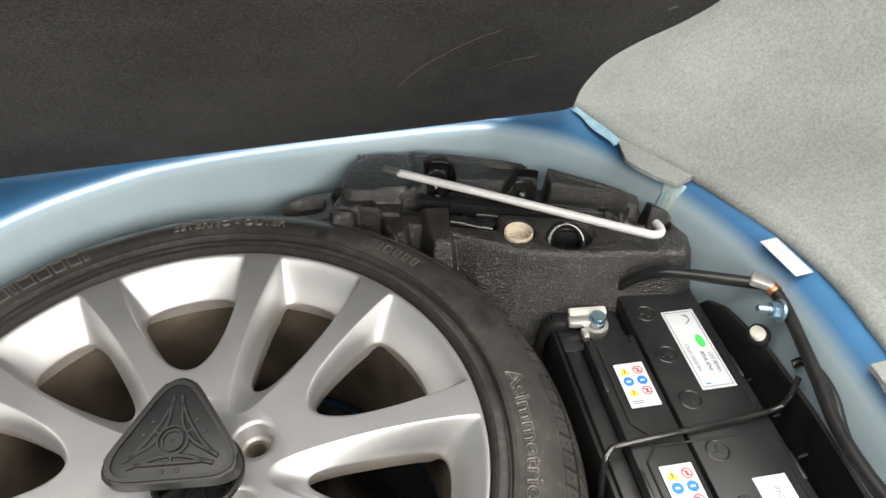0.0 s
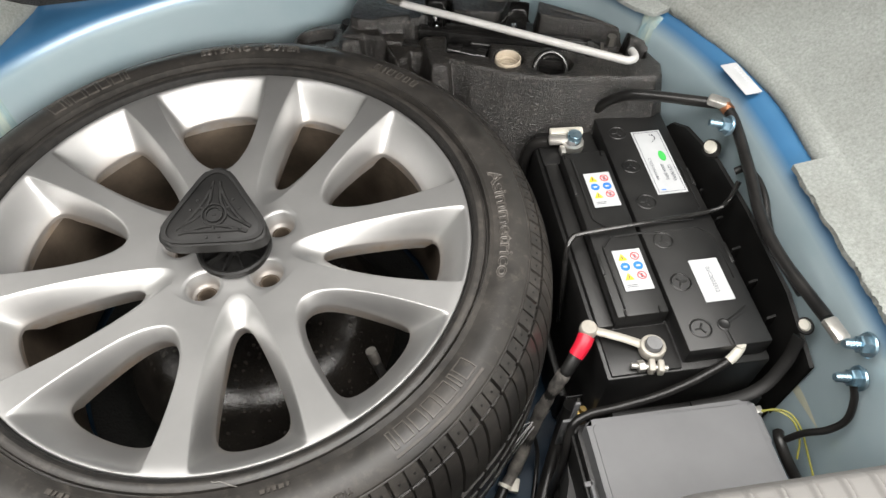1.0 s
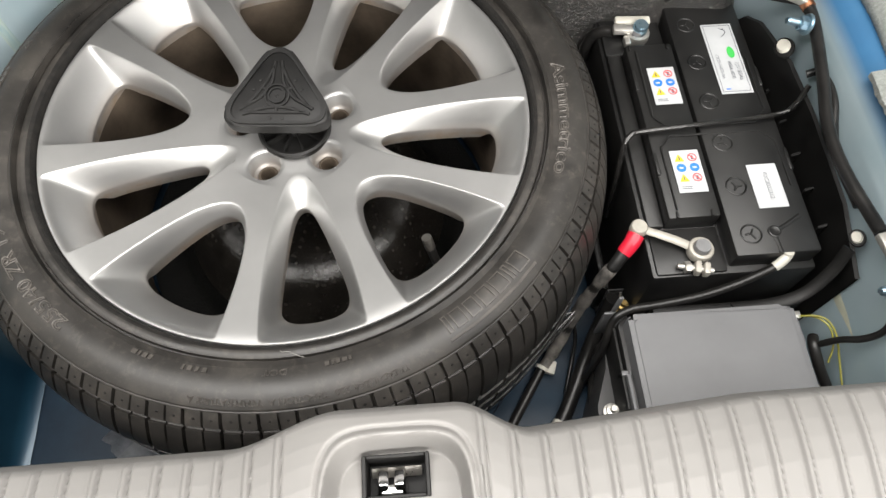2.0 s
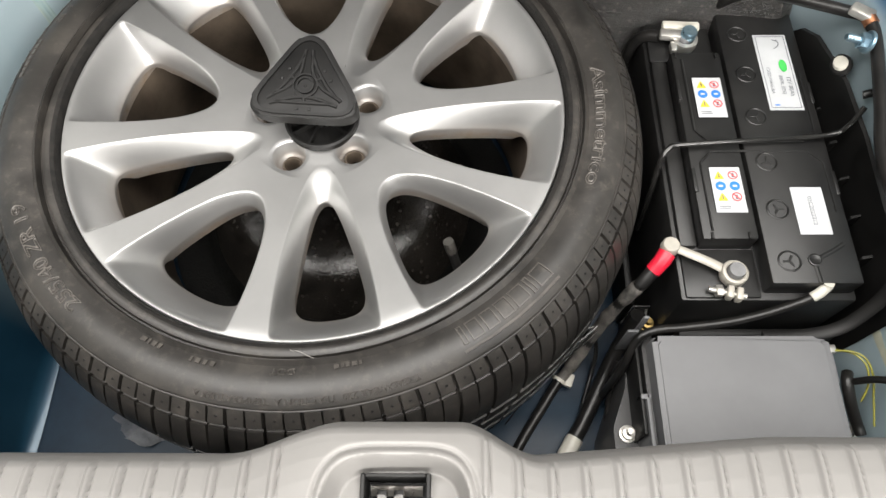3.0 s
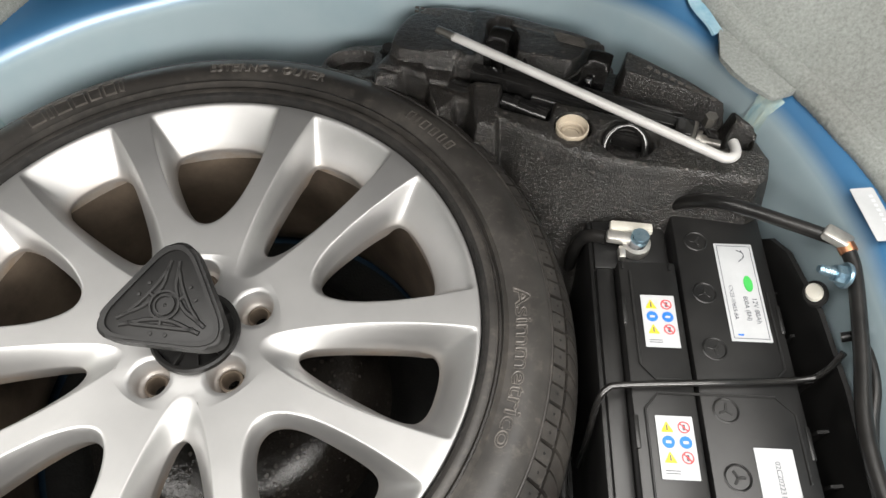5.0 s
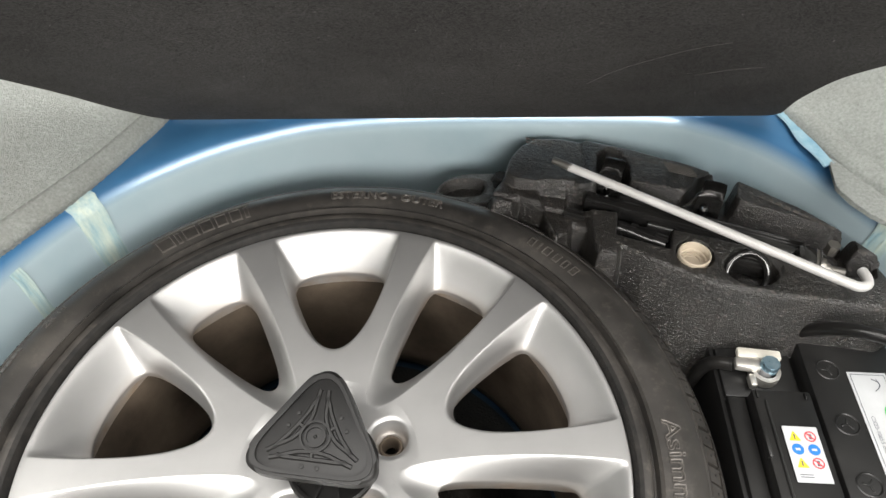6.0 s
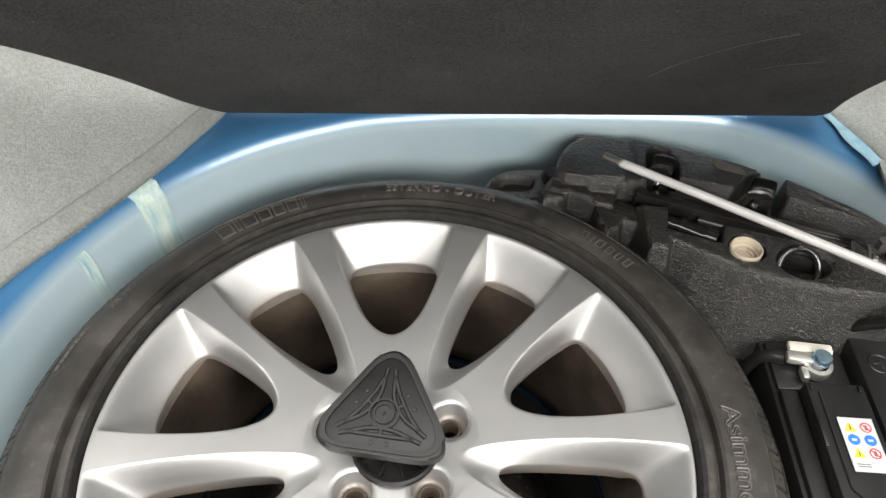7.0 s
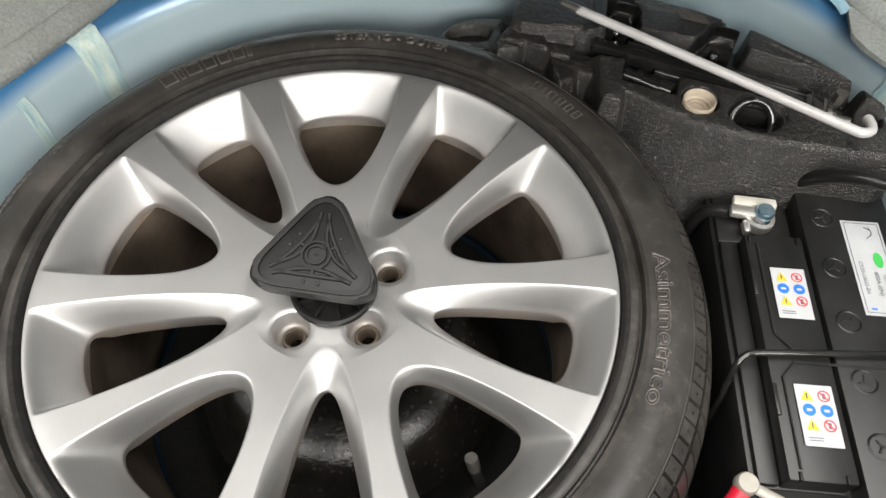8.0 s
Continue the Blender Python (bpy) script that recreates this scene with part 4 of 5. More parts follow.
sidewall_bars(281.0, 0.2790, [0.002, 0.004, 0.003, 0.002, 0.004], 0.0040, 0.002)
sidewall_bars(170.0, 0.3050, [0.006, 0.004, 0.007, 0.005, 0.006, 0.006, 0.004], 0.005, 0.002)

# frayed thread caught at the rim
thread = [(0.000, -0.2460, 0.2440), (0.003, -0.2500, 0.2482), (0.009, -0.2505, 0.2485), (0.018, -0.2545, 0.2480), (0.026, -0.2575, 0.2475)]
solid("loose_thread", tube(thread, 0.0004, 6, 6), LINT, "short pale loose thread caught at the wheel rim", "thread")

# valve
vx, vy = WHEEL_C.x + 0.211 * math.cos(radians(-46.5)), WHEEL_C.y + 0.211 * math.sin(radians(-46.5))
vd = Vector((-0.35 * math.cos(radians(-47.5)), -0.35 * math.sin(radians(-47.5)), 1)).normalized()
vb = Vector((vx, vy, 0.170))
stem = part("valve", tube([vb, vb + vd * 0.012, vb + vd * 0.030], 0.0045, 12), BLACK, wheel, "black rubber valve")
part("valve_cap", tube([vb + vd * 0.028, vb + vd * 0.032, vb + vd * 0.044], 0.0052, 14), DARK_METAL, stem)

# plastic hold-down wheel nut
nut = thing("hold_down_nut", (0.0, 0.012, 0.22), "black plastic three-cornered hold-down nut on the wheel hub", "hold-down nut")
NM = Matrix.Translation((0.003, 0.006, -0.004))
bm = lathe([(0.035, 0.217), (0.0385, 0.2235), (0.0385, 0.2285), (0.0365, 0.2300), (0.0335, 0.2290), (0.0325, 0.2225), (0.010, 0.2225), (0.009, 0.272), (0.0, 0.272)], 48)
collar = part("collar", moved(bm, NM), BLACK_MATT, nut)
for k in range(10):
    b = box(0.009, 0.033, -0.0010, 0.0010, 0.222, 0.2285)
    part("web", moved(b, NM @ Matrix.Rotation(radians(36 * k), 4, "Z")), BLACK_MATT, collar)
HM = Matrix.Translation((-0.006, 0.000, 0.2665)) @ Matrix.Rotation(radians(13), 4, "X") @ Matrix.Rotation(radians(-4), 4, "Z")
tri = [(0.075 * math.cos(radians(a)), 0.069 * math.sin(radians(a)) + 0.002) for a in (90, 210, 330)]
outl = rounded(tri, 0.038, 10)
bm = prism(outl, 0.0, 0.016, 0.0035, None, 3)


def tri_ring(s0, s1, z0, z1):
    """A raised line that follows the handle's edge."""
    a = [Vector((x * s0, y * s0, z0)) for x, y in outl]
    b = [Vector((x * s0, y * s0, z1)) for x, y in outl]
    c = [Vector((x * s1, y * s1, z1)) for x, y in outl]
    d = [Vector((x * s1, y * s1, z0)) for x, y in outl]
    return loft([a, b, c, d])


handle = part("handle", moved(bm, NM @ HM), BLACK_MATT, nut)
bm = tri_ring(0.93, 0.85, 0.0150, 0.0182)
lathe([(0.0085, 0.0155), (0.0085, 0.0186), (0.0070, 0.0186), (0.0070, 0.0164), (0.0015, 0.0164), (0.0, 0.0185)], 30, None, bm)
lathe([(0.0125, 0.0155), (0.0125, 0.0182), (0.0108, 0.0182), (0.0108, 0.0155)], 30, None, bm)
corner_at = [Vector((x, y, 0.0)) for x, y in tri]
for k in range(3):
    p, q = corner_at[k], corner_at[(k + 1) % 3]
    mid = (p + q) / 2
    inward = -mid.normalized()
    for gap, reach in ((0.0125, 0.60), (0.0175, 0.52)):
        crest = -inward * gap
        pts = [p * reach + (mid - p) * 0.10, p * reach * 0.62 + crest * 0.40, crest + (p - q).normalized() * 0.009, crest + (q - p).normalized() * 0.009, q * reach * 0.62 + crest * 0.40, q * reach + (mid - q) * 0.10]
        tube([v + Vector((0, 0, 0.0158)) for v in pts], 0.0021, 6, 5, bm)
    tube([-inward * 0.0105 + Vector((0, 0, 0.016)), -inward * 0.0175 + Vector((0, 0, 0.016))], 0.0019, 6, 2, bm)
    for side in (-1, 1):
        lathe([(0.0018, 0.0155), (0.0018, 0.0172), (0.0, 0.0176)], 10, Matrix.Translation(-inward * 0.0235 + (q - p).normalized() * 0.006 * side), bm)
part("rib", moved(bm, NM @ HM), BLACK_MATT, handle)

# ---- battery in its tray ----
battery = thing("car_battery", (0.443, -0.008, 0.012), "black car battery with white labels and warning stickers", "battery")
BZ = 0.205
bm = box(0.358, 0.527, -0.179, 0.169, 0.014, 0.1810, 0.004)
part("case", bm, BLACK, battery)
# lid: the wide block on the cable side and the narrow block, with the two terminal wells left low
lid = part("lid", box(0.437, 0.523, -0.171, 0.164, 0.178, BZ, 0.003), BLACK, battery)
part("lid_block", box(0.380, 0.4345, -0.124, 0.108, 0.178, BZ - 0.001, 0.003), BLACK, lid)
part("terminal_well", box(0.3625, 0.4348, -0.1765, -0.1255, 0.177, 0.1838, 0.002), BLACK, lid)
part("terminal_well", box(0.3625, 0.4348, 0.1095, 0.1655, 0.177, 0.1858, 0.002), BLACK, lid)
part("lid_edge", box(0.3625, 0.3795, -0.124, 0.108, 0.177, 0.1885, 0.002), BLACK, lid)
# raised seams with cut corners
for y0, y1 in ((-0.016, 0.108), (-0.145, -0.024)):
    low = y0 == -0.016
    pts = [(0.390, y1 - 0.012 if low else y0 + 0.03), (0.390, y0 + 0.018 if low else y1 - 0.014), (0.402, y0 + 0.004 if low else y1), (0.500, y0 + 0.004 if low else y1), (0.514, y0 + 0.018 if low else y1 - 0.014), (0.514, y1 - 0.03 if low else y0 + 0.05)]
    part("seam", tube([(x, y, BZ + 0.0002) for x, y in pts], 0.0012, 6, 1, None, False), BLACK, lid)
for y in (0.132, 0.075, 0.019, -0.037, -0.092, -0.148):
    bm = lathe([(0.0112, 0.0), (0.0112, 0.0006), (0.0102, 0.0012), (0.0094, 0.0006), (0.0090, -0.0006), (0.0, -0.0006)], 32)
    turn = random.uniform(0, 90)
    for k in range(3):
        b = box(0.0, 0.0062, -0.0011, 0.0011, -0.001, 0.0009, 0.0004, 1)
        join(bm, moved(b, Matrix.Rotation(radians(turn + 120 * k), 4, "Z")))
    part("cell_plug", moved(bm, Matrix.Translation((0.457, y, BZ))), BLACK, lid)
bm = lathe([(0.0065, 0), (0.0065, 0.0012), (0.0052, 0.0016), (0.0040, 0.0010), (0.0, 0.0010)], 24, Matrix.Translation((0.481, -0.147, BZ)))
for pts in (((0.481, -0.154), (0.482, -0.170)), ((0.487, -0.144), (0.499, -0.138)), ((0.499, -0.138), (0.512, -0.130))):
    tube([(x, y, BZ) for x, y in pts], 0.0022, 8, 2, bm, True, 0.5)
part("vent_channel", bm, BLACK, lid)
for x, y in ((0.389, -0.118), (0.425, -0.118), (0.384, 0.104), (0.428, 0.104)):
    part("catch", box(x - 0.0012, x + 0.0012, y - 0.006, y + 0.001, BZ - 0.006, BZ + 0.0012, 0.0005), BLACK_MATT, lid)
for x, y in ((0.3815, 0.054), (0.3815, -0.058), (0.521, 0.050), (0.521, -0.062)):
    part("handle_clip", box(x - 0.002, x + 0.002, y - 0.014, y + 0.014, BZ - 0.009, BZ + 0.0010, 0.0012), BLACK, lid)


def flat_label(name, x0, x1, y0, y1, z, material, parent, label="", r=0.0006):
    return part(name, prism(rounded([(x0, y0), (x1, y0), (x1, y1), (x0, y1)], r, 2), z - 0.0003, z + 0.0003), material, parent, label)


def ink(parent, material, outline, z, name="print"):
    return part(name, prism(outline, z, z + 0.00025), material, parent)


def ring(cx, cy, r0, r1, z, material, parent, n=28):
    bm = lathe([(r0, 0), (r0, 0.00025), (r1, 0.00025), (r1, 0)], n, Matrix.Translation((cx, cy, z)), None, True)
    return part("print", bm, material, parent)


def warning_sticker(y1):
    s = flat_label("warning_sticker", 0.397, 0.4275, y1 - 0.052, y1, BZ + 0.0006, WHITE, battery, "white sticker with six small warning signs")
    z = BZ + 0.0011
    for row, kind in ((0, "tri"), (1, "disc"), (2, "tri")):
        cy = y1 - 0.0095 - 0.0125 * row
        cx = 0.4055
        if kind == "tri":
            ink(s, YELLOW_INK, rounded([(cx - 0.0052, cy - 0.0045), (cx + 0.0052, cy - 0.0045), (cx, cy + 0.0048)], 0.0008, 2), z)
            ink(s, GREY_INK, rounded([(cx - 0.0006, cy - 0.003), (cx + 0.0006, cy - 0.003), (cx + 0.0006, cy + 0.0018), (cx - 0.0006, cy + 0.0018)], 0.0002, 1), z + 0.0002)
            rx = 0.4195
            ring(rx, cy, 0.0040, 0.0050, z, RED_INK, s)
            b = box(-0.0042, 0.0042, -0.0005, 0.0005, 0, 0.00025)
            part("print", moved(b, Matrix.Translation((rx, cy, z)) @ Matrix.Rotation(radians(-45), 4, "Z")), RED_INK, s)
            part("print", moved(box(-0.0012, 0.0012, -0.0024, 0.0024, 0, 0.0002), Matrix.Translation((rx, cy, z - 0.0001))), GREY_INK, s)
        else:
            for rx in (0.4055, 0.4195):
                part("print", lathe([(0.0, 0.00025), (0.0051, 0.00025), (0.0051, 0)], 28, Matrix.Translation((rx, cy, z))), BLUE_INK, s)
                part("print", box(rx - 0.0022, rx + 0.0022, cy - 0.0012, cy + 0.0010, z + 0.0002, z + 0.0004), WHITE, s)
    for k in range(2):
        part("print", box(0.4005, 0.412, y1 - 0.0455 - 0.0022 * k, y1 - 0.0449 - 0.0022 * k, z, z + 0.0002), GREY_INK, s)


warning_sticker(0.070)
warning_sticker(-0.044)
# type label, reading along the battery
tl = flat_label("type_label", 0.4735, 0.5095, 0.027, 0.130, BZ + 0.0006, WHITE, battery, "white type label with a green spot")
z = BZ + 0.0011
for x0, x1, y0, y1 in ((0.4757, 0.5073, 0.0295, 0.0300), (0.4757, 0.5073, 0.127, 0.1275), (0.4757, 0.4762, 0.0295, 0.1275), (0.5068, 0.5073, 0.0295, 0.1275)):
    part("print", box(x0, x1, y0, y1, z, z + 0.0002), GREY_INK, tl)
part("print", prism([(0.4985 + 0.0042 * math.cos(k * math.pi / 12), 0.086 + 0.0085 * math.sin(k * math.pi / 12)) for k in range(24)], z, z + 0.0003), GREEN_INK, tl, "green spot")
TURN = Matrix.Rotation(radians(-90), 4, "Z")
part("print", words("12V 80Ah", 0.0066, 0.0, None, Matrix.Translation((0.5010, 0.058, z + 0.0002)) @ TURN), GREY_INK, tl, "", 0)
part("print", words("800A (EN)", 0.0058, 0.0, None, Matrix.Translation((0.4930, 0.060, z + 0.0002)) @ TURN), GREY_INK, tl, "", 0)
part("print", words("CX23-10655-BA", 0.0052, 0.0, None, Matrix.Translation((0.4815, 0.066, z + 0.0002)) @ TURN), GREY_INK, tl, "", 0)
part("print", box(0.4800, 0.4850, 0.0325, 0.0340, z, z + 0.0002), BLUE_INK, tl)
for dx, a in ((0.0, 0.0), (0.004, 0.003)):
    part("print", tube([(0.494 + dx, 0.110 + a, z), (0.500, 0.116 + a, z), (0.498 - dx, 0.123, z)], 0.0004, 5, 3), GREY_INK, tl)
cl = flat_label("code_label", 0.4735, 0.5045, -0.120, -0.0675, BZ + 0.0006, WHITE, battery, "white label with a stamped code")
part("print", words("02C2022312", 0.0062, 0.0, None, Matrix.Translation((0.4900, -0.094, z + 0.0002)) @ TURN), GREY_INK, cl, "", 0)

# terminals
def post(x, y):
    bm = lathe([(0.0084, 0.182), (0.0080, 0.2005), (0.0074, 0.2018), (0.0, 0.2018)], 32, Matrix.Translation((x, y, 0)))
    part("terminal_post", bm, LEAD, battery)


post(0.4085, -0.155)
post(0.4020, 0.134)

pos = thing("positive_clamp", (0.4065, -0.150, 0.2), "dull metal positive terminal clamp with a long arm", "battery clamp")
bm = lathe([(0.0086, 0.199), (0.0124, 0.199), (0.0131, 0.201), (0.0129, 0.2085), (0.0121, 0.2100), (0.0100, 0.2108), (0.0086, 0.2100)], 36, Matrix.Translation((0.4065, -0.150, 0)), None, True)
part("clamp_ring", bm, BEIGE, pos)
part("clamp_jaw", moved(box(-0.0075, -0.0012, -0.0095, 0.0035, 0.199, 0.2105, 0.0018), Matrix.Translation((0.4040, -0.168, 0)) @ Matrix.Rotation(radians(-14), 4, "Z")), BEIGE, pos)
part("clamp_jaw", moved(box(0.0012, 0.0075, -0.0095, 0.0035, 0.199, 0.2105, 0.0018), Matrix.Translation((0.4040, -0.168, 0)) @ Matrix.Rotation(radians(-14), 4, "Z")), BEIGE, pos)
part("clamp_bolt", tube([(0.380, -0.1655, 0.204), (0.395, -0.169, 0.204), (0.4145, -0.1735, 0.204)], 0.0030, 10), ZINC, pos)
part("clamp_nut", moved(lathe([(0.0, -0.003), (0.0060, -0.003), (0.0060, 0.003), (0.0, 0.003)], 6), Matrix.Translation((0.3895, -0.1675, 0.204)) @ Matrix.Rotation(radians(90), 4, "Y")), ZINC, pos)
arm = [(0.3980, -0.1455, 0.2050), (0.385, -0.1390, 0.2072), (0.370, -0.1318, 0.2078), (0.356, -0.1250, 0.2075)]
part("arm", tube(arm, lambda f: 0.0050 - 0.0004 * f, 10, 6, None, True, 0.55), BEIGE, pos)
part("arm_eye", lathe([(0.0, 0.2005), (0.0086, 0.2005), (0.0091, 0.2025), (0.0088, 0.2100), (0.0076, 0.2118), (0.0, 0.2122)], 30, Matrix.Translation((0.3490, -0.1215, 0))), BEIGE, pos)

pos.location += Vector((0.002, -0.005, -0.014))

neg = thing("negative_clamp", (0.402, 0.134, 0.2), "dull metal negative terminal clamp with cable crimp", "battery clamp")
bm = lathe([(0.0096, 0.197), (0.0140, 0.197), (0.0146, 0.200), (0.0140, 0.2080), (0.0100, 0.2085)], 30, Matrix.Translation((0.402, 0.134, 0)), None, True)
part("clamp_ring", bm, ZINC, neg)
part("bolt_head", lathe([(0.0, 0.208), (0.0088, 0.208), (0.0088, 0.2165), (0.0078, 0.2180), (0.0, 0.2180)], 24, Matrix.Translation((0.4045, 0.136, 0))), BLUE_ZINC, neg)
part("crimp", moved(box(-0.013, 0.013, -0.0065, 0.0065, -0.004, 0.005, 0.003), Matrix.Translation((0.386, 0.139, 0.207)) @ Matrix.Rotation(radians(-8), 4, "Z")), ZINC, neg)
part("lug", box(0.384, 0.391, 0.116, 0.130, 0.199, 0.208, 0.0022), ZINC, neg)
part("tape_wrap", moved(box(-0.021, 0.021, -0.0055, 0.0055, -0.004, 0.004, 0.0025), Matrix.Translation((0.398, 0.150, 0.209)) @ Matrix.Rotation(radians(-4), 4, "Z")), WHITE_PLASTIC, neg, "worn cream tape round the crimp")

neg.location += Vector((0.0, -0.001, -0.0095))

# tray round the battery, with ribs on the outer flank
tray = thing("battery_tray", (0.45, -0.01, 0.002), "matt black plastic battery tray with ribbed flank", "battery tray")
part("base", box(0.340, 0.540, -0.200, 0.182, 0.004, 0.0135, 0.002), BLACK_MATT, tray)
part("side_wall", box(0.336, 0.345, -0.140, 0.180, 0.004, 0.070, 0.003), BLACK_MATT, tray)
part("front_wall", box(0.372, 0.535, -0.194, -0.186, 0.0135, 0.120, 0.002), BLACK_MATT, tray)
FLANK = [(0.5214, 0.1650, 0.1622), (0.5309, 0.1347, 0.2116), (0.5360, 0.1108, 0.2251), (0.5451, 0.0444, 0.2336), (0.5534, -0.0233, 0.2259), (0.5534, -0.1295, 0.2201), (0.5509, -0.2020, 0.2007)]
bm = loft([[Vector((x - 0.002, y, 0.014)) for x, y, z in FLANK], [Vector((x, y, z)) for x, y, z in FLANK], [Vector((x - 0.004, y, z - 0.001)) for x, y, z in FLANK], [Vector((x - 0.006, y, 0.02)) for x, y, z in FLANK]], False)
part("flank", bm, BLACK_MATT, tray)
for k in range(7):
    y = 0.135 - 0.045 * k
    b = bmesh.new()
    w_ = 0.536 + 0.011 * min(1.0, max(0.0, (0.135 - y) / 0.12))
    pts = [(0.529, 0.02), (w_, 0.02), (w_ + 0.001, 0.188), (w_ - 0.007, 0.184), (0.530, 0.140)]
    lo = [b.verts.new((x, y - 0.0014, zz)) for x, zz in pts]
    hi = [b.verts.new((x, y + 0.0014, zz)) for x, zz in pts]
    b.faces.new(lo)
    b.faces.new(hi[::-1])
    for i in range(5):
        b.faces.new((lo[i], lo[i - 1], hi[i - 1], hi[i]))
    part("rib", b, BLACK_MATT, tray)
for x, y, z, k in ((0.5395, 0.0605, 0.2375, 0.98), (0.5400, -0.174, 0.234, 0.70)):
    m = Matrix.Translation((x, y, z)) @ Matrix.Rotation(radians(-38), 4, "Y") @ Matrix.Diagonal((0.8 * k, k, k, 1))
    part("ear", moved(lathe([(0.0, -0.004), (0.012, -0.004), (0.0135, -0.001), (0.012, 0.002), (0.0, 0.002)], 26), m), BLACK_MATT, tray)
    part("grommet", moved(lathe([(0.0, 0.006), (0.0075, 0.006), (0.0085, 0.004), (0.0092, 0.0025), (0.0085, 0.0015), (0.0, 0.0015)], 26), m), WHITE_PLASTIC, tray, "off-white plastic plug")

strap = thing("battery_strap", (0.45, -0.015, 0.1), "thin black hold-down rod over the battery", "hold-down strap")
part("rod", tube([(0.350, -0.06, 0.10), (0.350, -0.047, 0.160), (0.351, -0.034, 0.200), (0.358, -0.025, 0.2115), (0.372, -0.0215, 0.2130), (0.44, -0.0165, 0.2130), (0.52, -0.010, 0.2125), (0.538, -0.006, 0.2230), (0.547, 0.003, 0.2420)], 0.0029, 10), BLACK_STEEL, strap)

# ---- control box, cables, body studs ----
cbox = thing("control_box", (0.415, -0.27, 0.02), "grey-lidded control module box on a black base", "control box")
part("base", prism(rounded([(0.298, -0.40), (0.540, -0.40), (0.540, -0.300), (0.520, -0.262), (0.516, -0.2085), (0.318, -0.2065), (0.314, -0.245), (0.298, -0.285)], 0.005, 3), 0.004, 0.106, 0.002), BASE_GREY, cbox)
lid_ = rounded([(0.330, -0.40), (0.499, -0.40), (0.499, -0.2085), (0.330, -0.2085)], 0.006, 4)
part("lid", prism(lid_, 0.106, 0.163, 0.0055, None, 3), LID, cbox, "smooth grey plastic lid", 25)
part("lid_rim", prism(rounded([(0.326, -0.40), (0.503, -0.40), (0.503, -0.2045), (0.326, -0.2045)], 0.007, 4), 0.104, 0.140, 0.002), BASE_GREY, cbox)
lid_edge = rounded([(0.3355, -0.40), (0.4935, -0.40), (0.4935, -0.2140), (0.3355, -0.2140)], 0.004, 4)
part("lid_panel", prism(lid_edge, 0.160, 0.1642, 0.0012, None, 1), LID, cbox, "", 20)
part("bracket", moved(box(0.3165, 0.3195, -0.300, -0.212, 0.02, 0.150, 0.001), Matrix.Identity(4)), BLACK_MATT, cbox)
part("latch", box(0.3215, 0.3250, -0.340, -0.262, 0.100, 0.152, 0.001), LID, cbox)
part("latch", box(0.3165, 0.3260, -0.267, -0.262, 0.136, 0.152, 0.001), LID, cbox)
part("tab", box(0.504, 0.5085, -0.250, -0.216, 0.112, 0.150, 0.0015), LID, cbox)
part("tab_clip", box(0.500, 0.5095, -0.222, -0.214, 0.146, 0.155, 0.001), ZINC, cbox)
for x, y in ((0.3105, -0.292), (0.5285, -0.288)):
    part("screw", lathe([(0.0, 0.124), (0.0030, 0.124), (0.0034, 0.1165), (0.0062, 0.1160), (0.0064, 0.1105), (0.0085, 0.1100), (0.0085, 0.1075), (0.0, 0.1075)], 6 + 10, Matrix.Translation((x, y, 0))), ZINC, cbox, "dull steel nut and stud")

lift = thing("bracket_plate", (0.325, -0.185, 0.05), "narrow dark grey upright bracket beside the battery", "bracket")
part("plate", box(0.3295, 0.3350, -0.1860, -0.1830, 0.004, 0.150, 0.0010), LID, lift)
part("tab", box(0.3200, 0.3320, -0.1900, -0.1865, 0.040, 0.118, 0.0014), LID, lift)
part("foot", box(0.338, 0.3570, -0.198, -0.148, 0.014, 0.078, 0.002), BLACK_MATT, lift)
for x0, x1, y0, y1 in ((0.338, 0.357, -0.1495, -0.1480), (0.338, 0.357, -0.1980, -0.1965), (0.338, 0.3395, -0.1965, -0.1495)):
    part("socket_edge", box(x0, x1, y0, y1, 0.077, 0.086, 0.0004), BASE_GREY, lift)
part("stud", lathe([(0.0, 0.104), (0.0034, 0.104), (0.0038, 0.098), (0.0064, 0.0975), (0.0064, 0.090), (0.0080, 0.089), (0.0080, 0.078), (0.0, 0.078)], 12, Matrix.Translation((0.3485, -0.1720, 0))), BRASS, lift, "small brass nut")
part("pin", tube([(0.3490, -0.1620, 0.084), (0.3495, -0.1560, 0.094)], 0.0013, 8, 2), ZINC, lift)


def cable(name, pts, r, label, material=CABLE, n=12):
    ob = thing(name, pts[0], label, "cable")
    part("sheath", tube(pts, r, n, 8), material, ob)
    return ob


red = cable("positive_cable", [(0.3335, -0.1500, 0.1760), (0.3200, -0.1596, 0.1612), (0.3090, -0.1660, 0.1340), (0.300, -0.172, 0.100), (0.288, -0.185, 0.055), (0.275, -0.200, 0.026), (0.262, -0.214, 0.014), (0.240, -0.246, 0.010), (0.215, -0.284, 0.009), (0.17, -0.36, 0.009)], 0.0060, "thick black cable with red boot and worn tape")
part("boot", tube([(0.3475, -0.1330, 0.1915), (0.3420, -0.1405, 0.1870), (0.3345, -0.1475, 0.1800)], lambda f: 0.0088 - 0.0008 * f, 16), RED, red, "red rubber boot")
part("collar", tube([(0.3345, -0.1475, 0.1795), (0.3290, -0.1530, 0.1740), (0.3240, -0.1575, 0.1680)], 0.0070, 14, 3), BLACK, red)
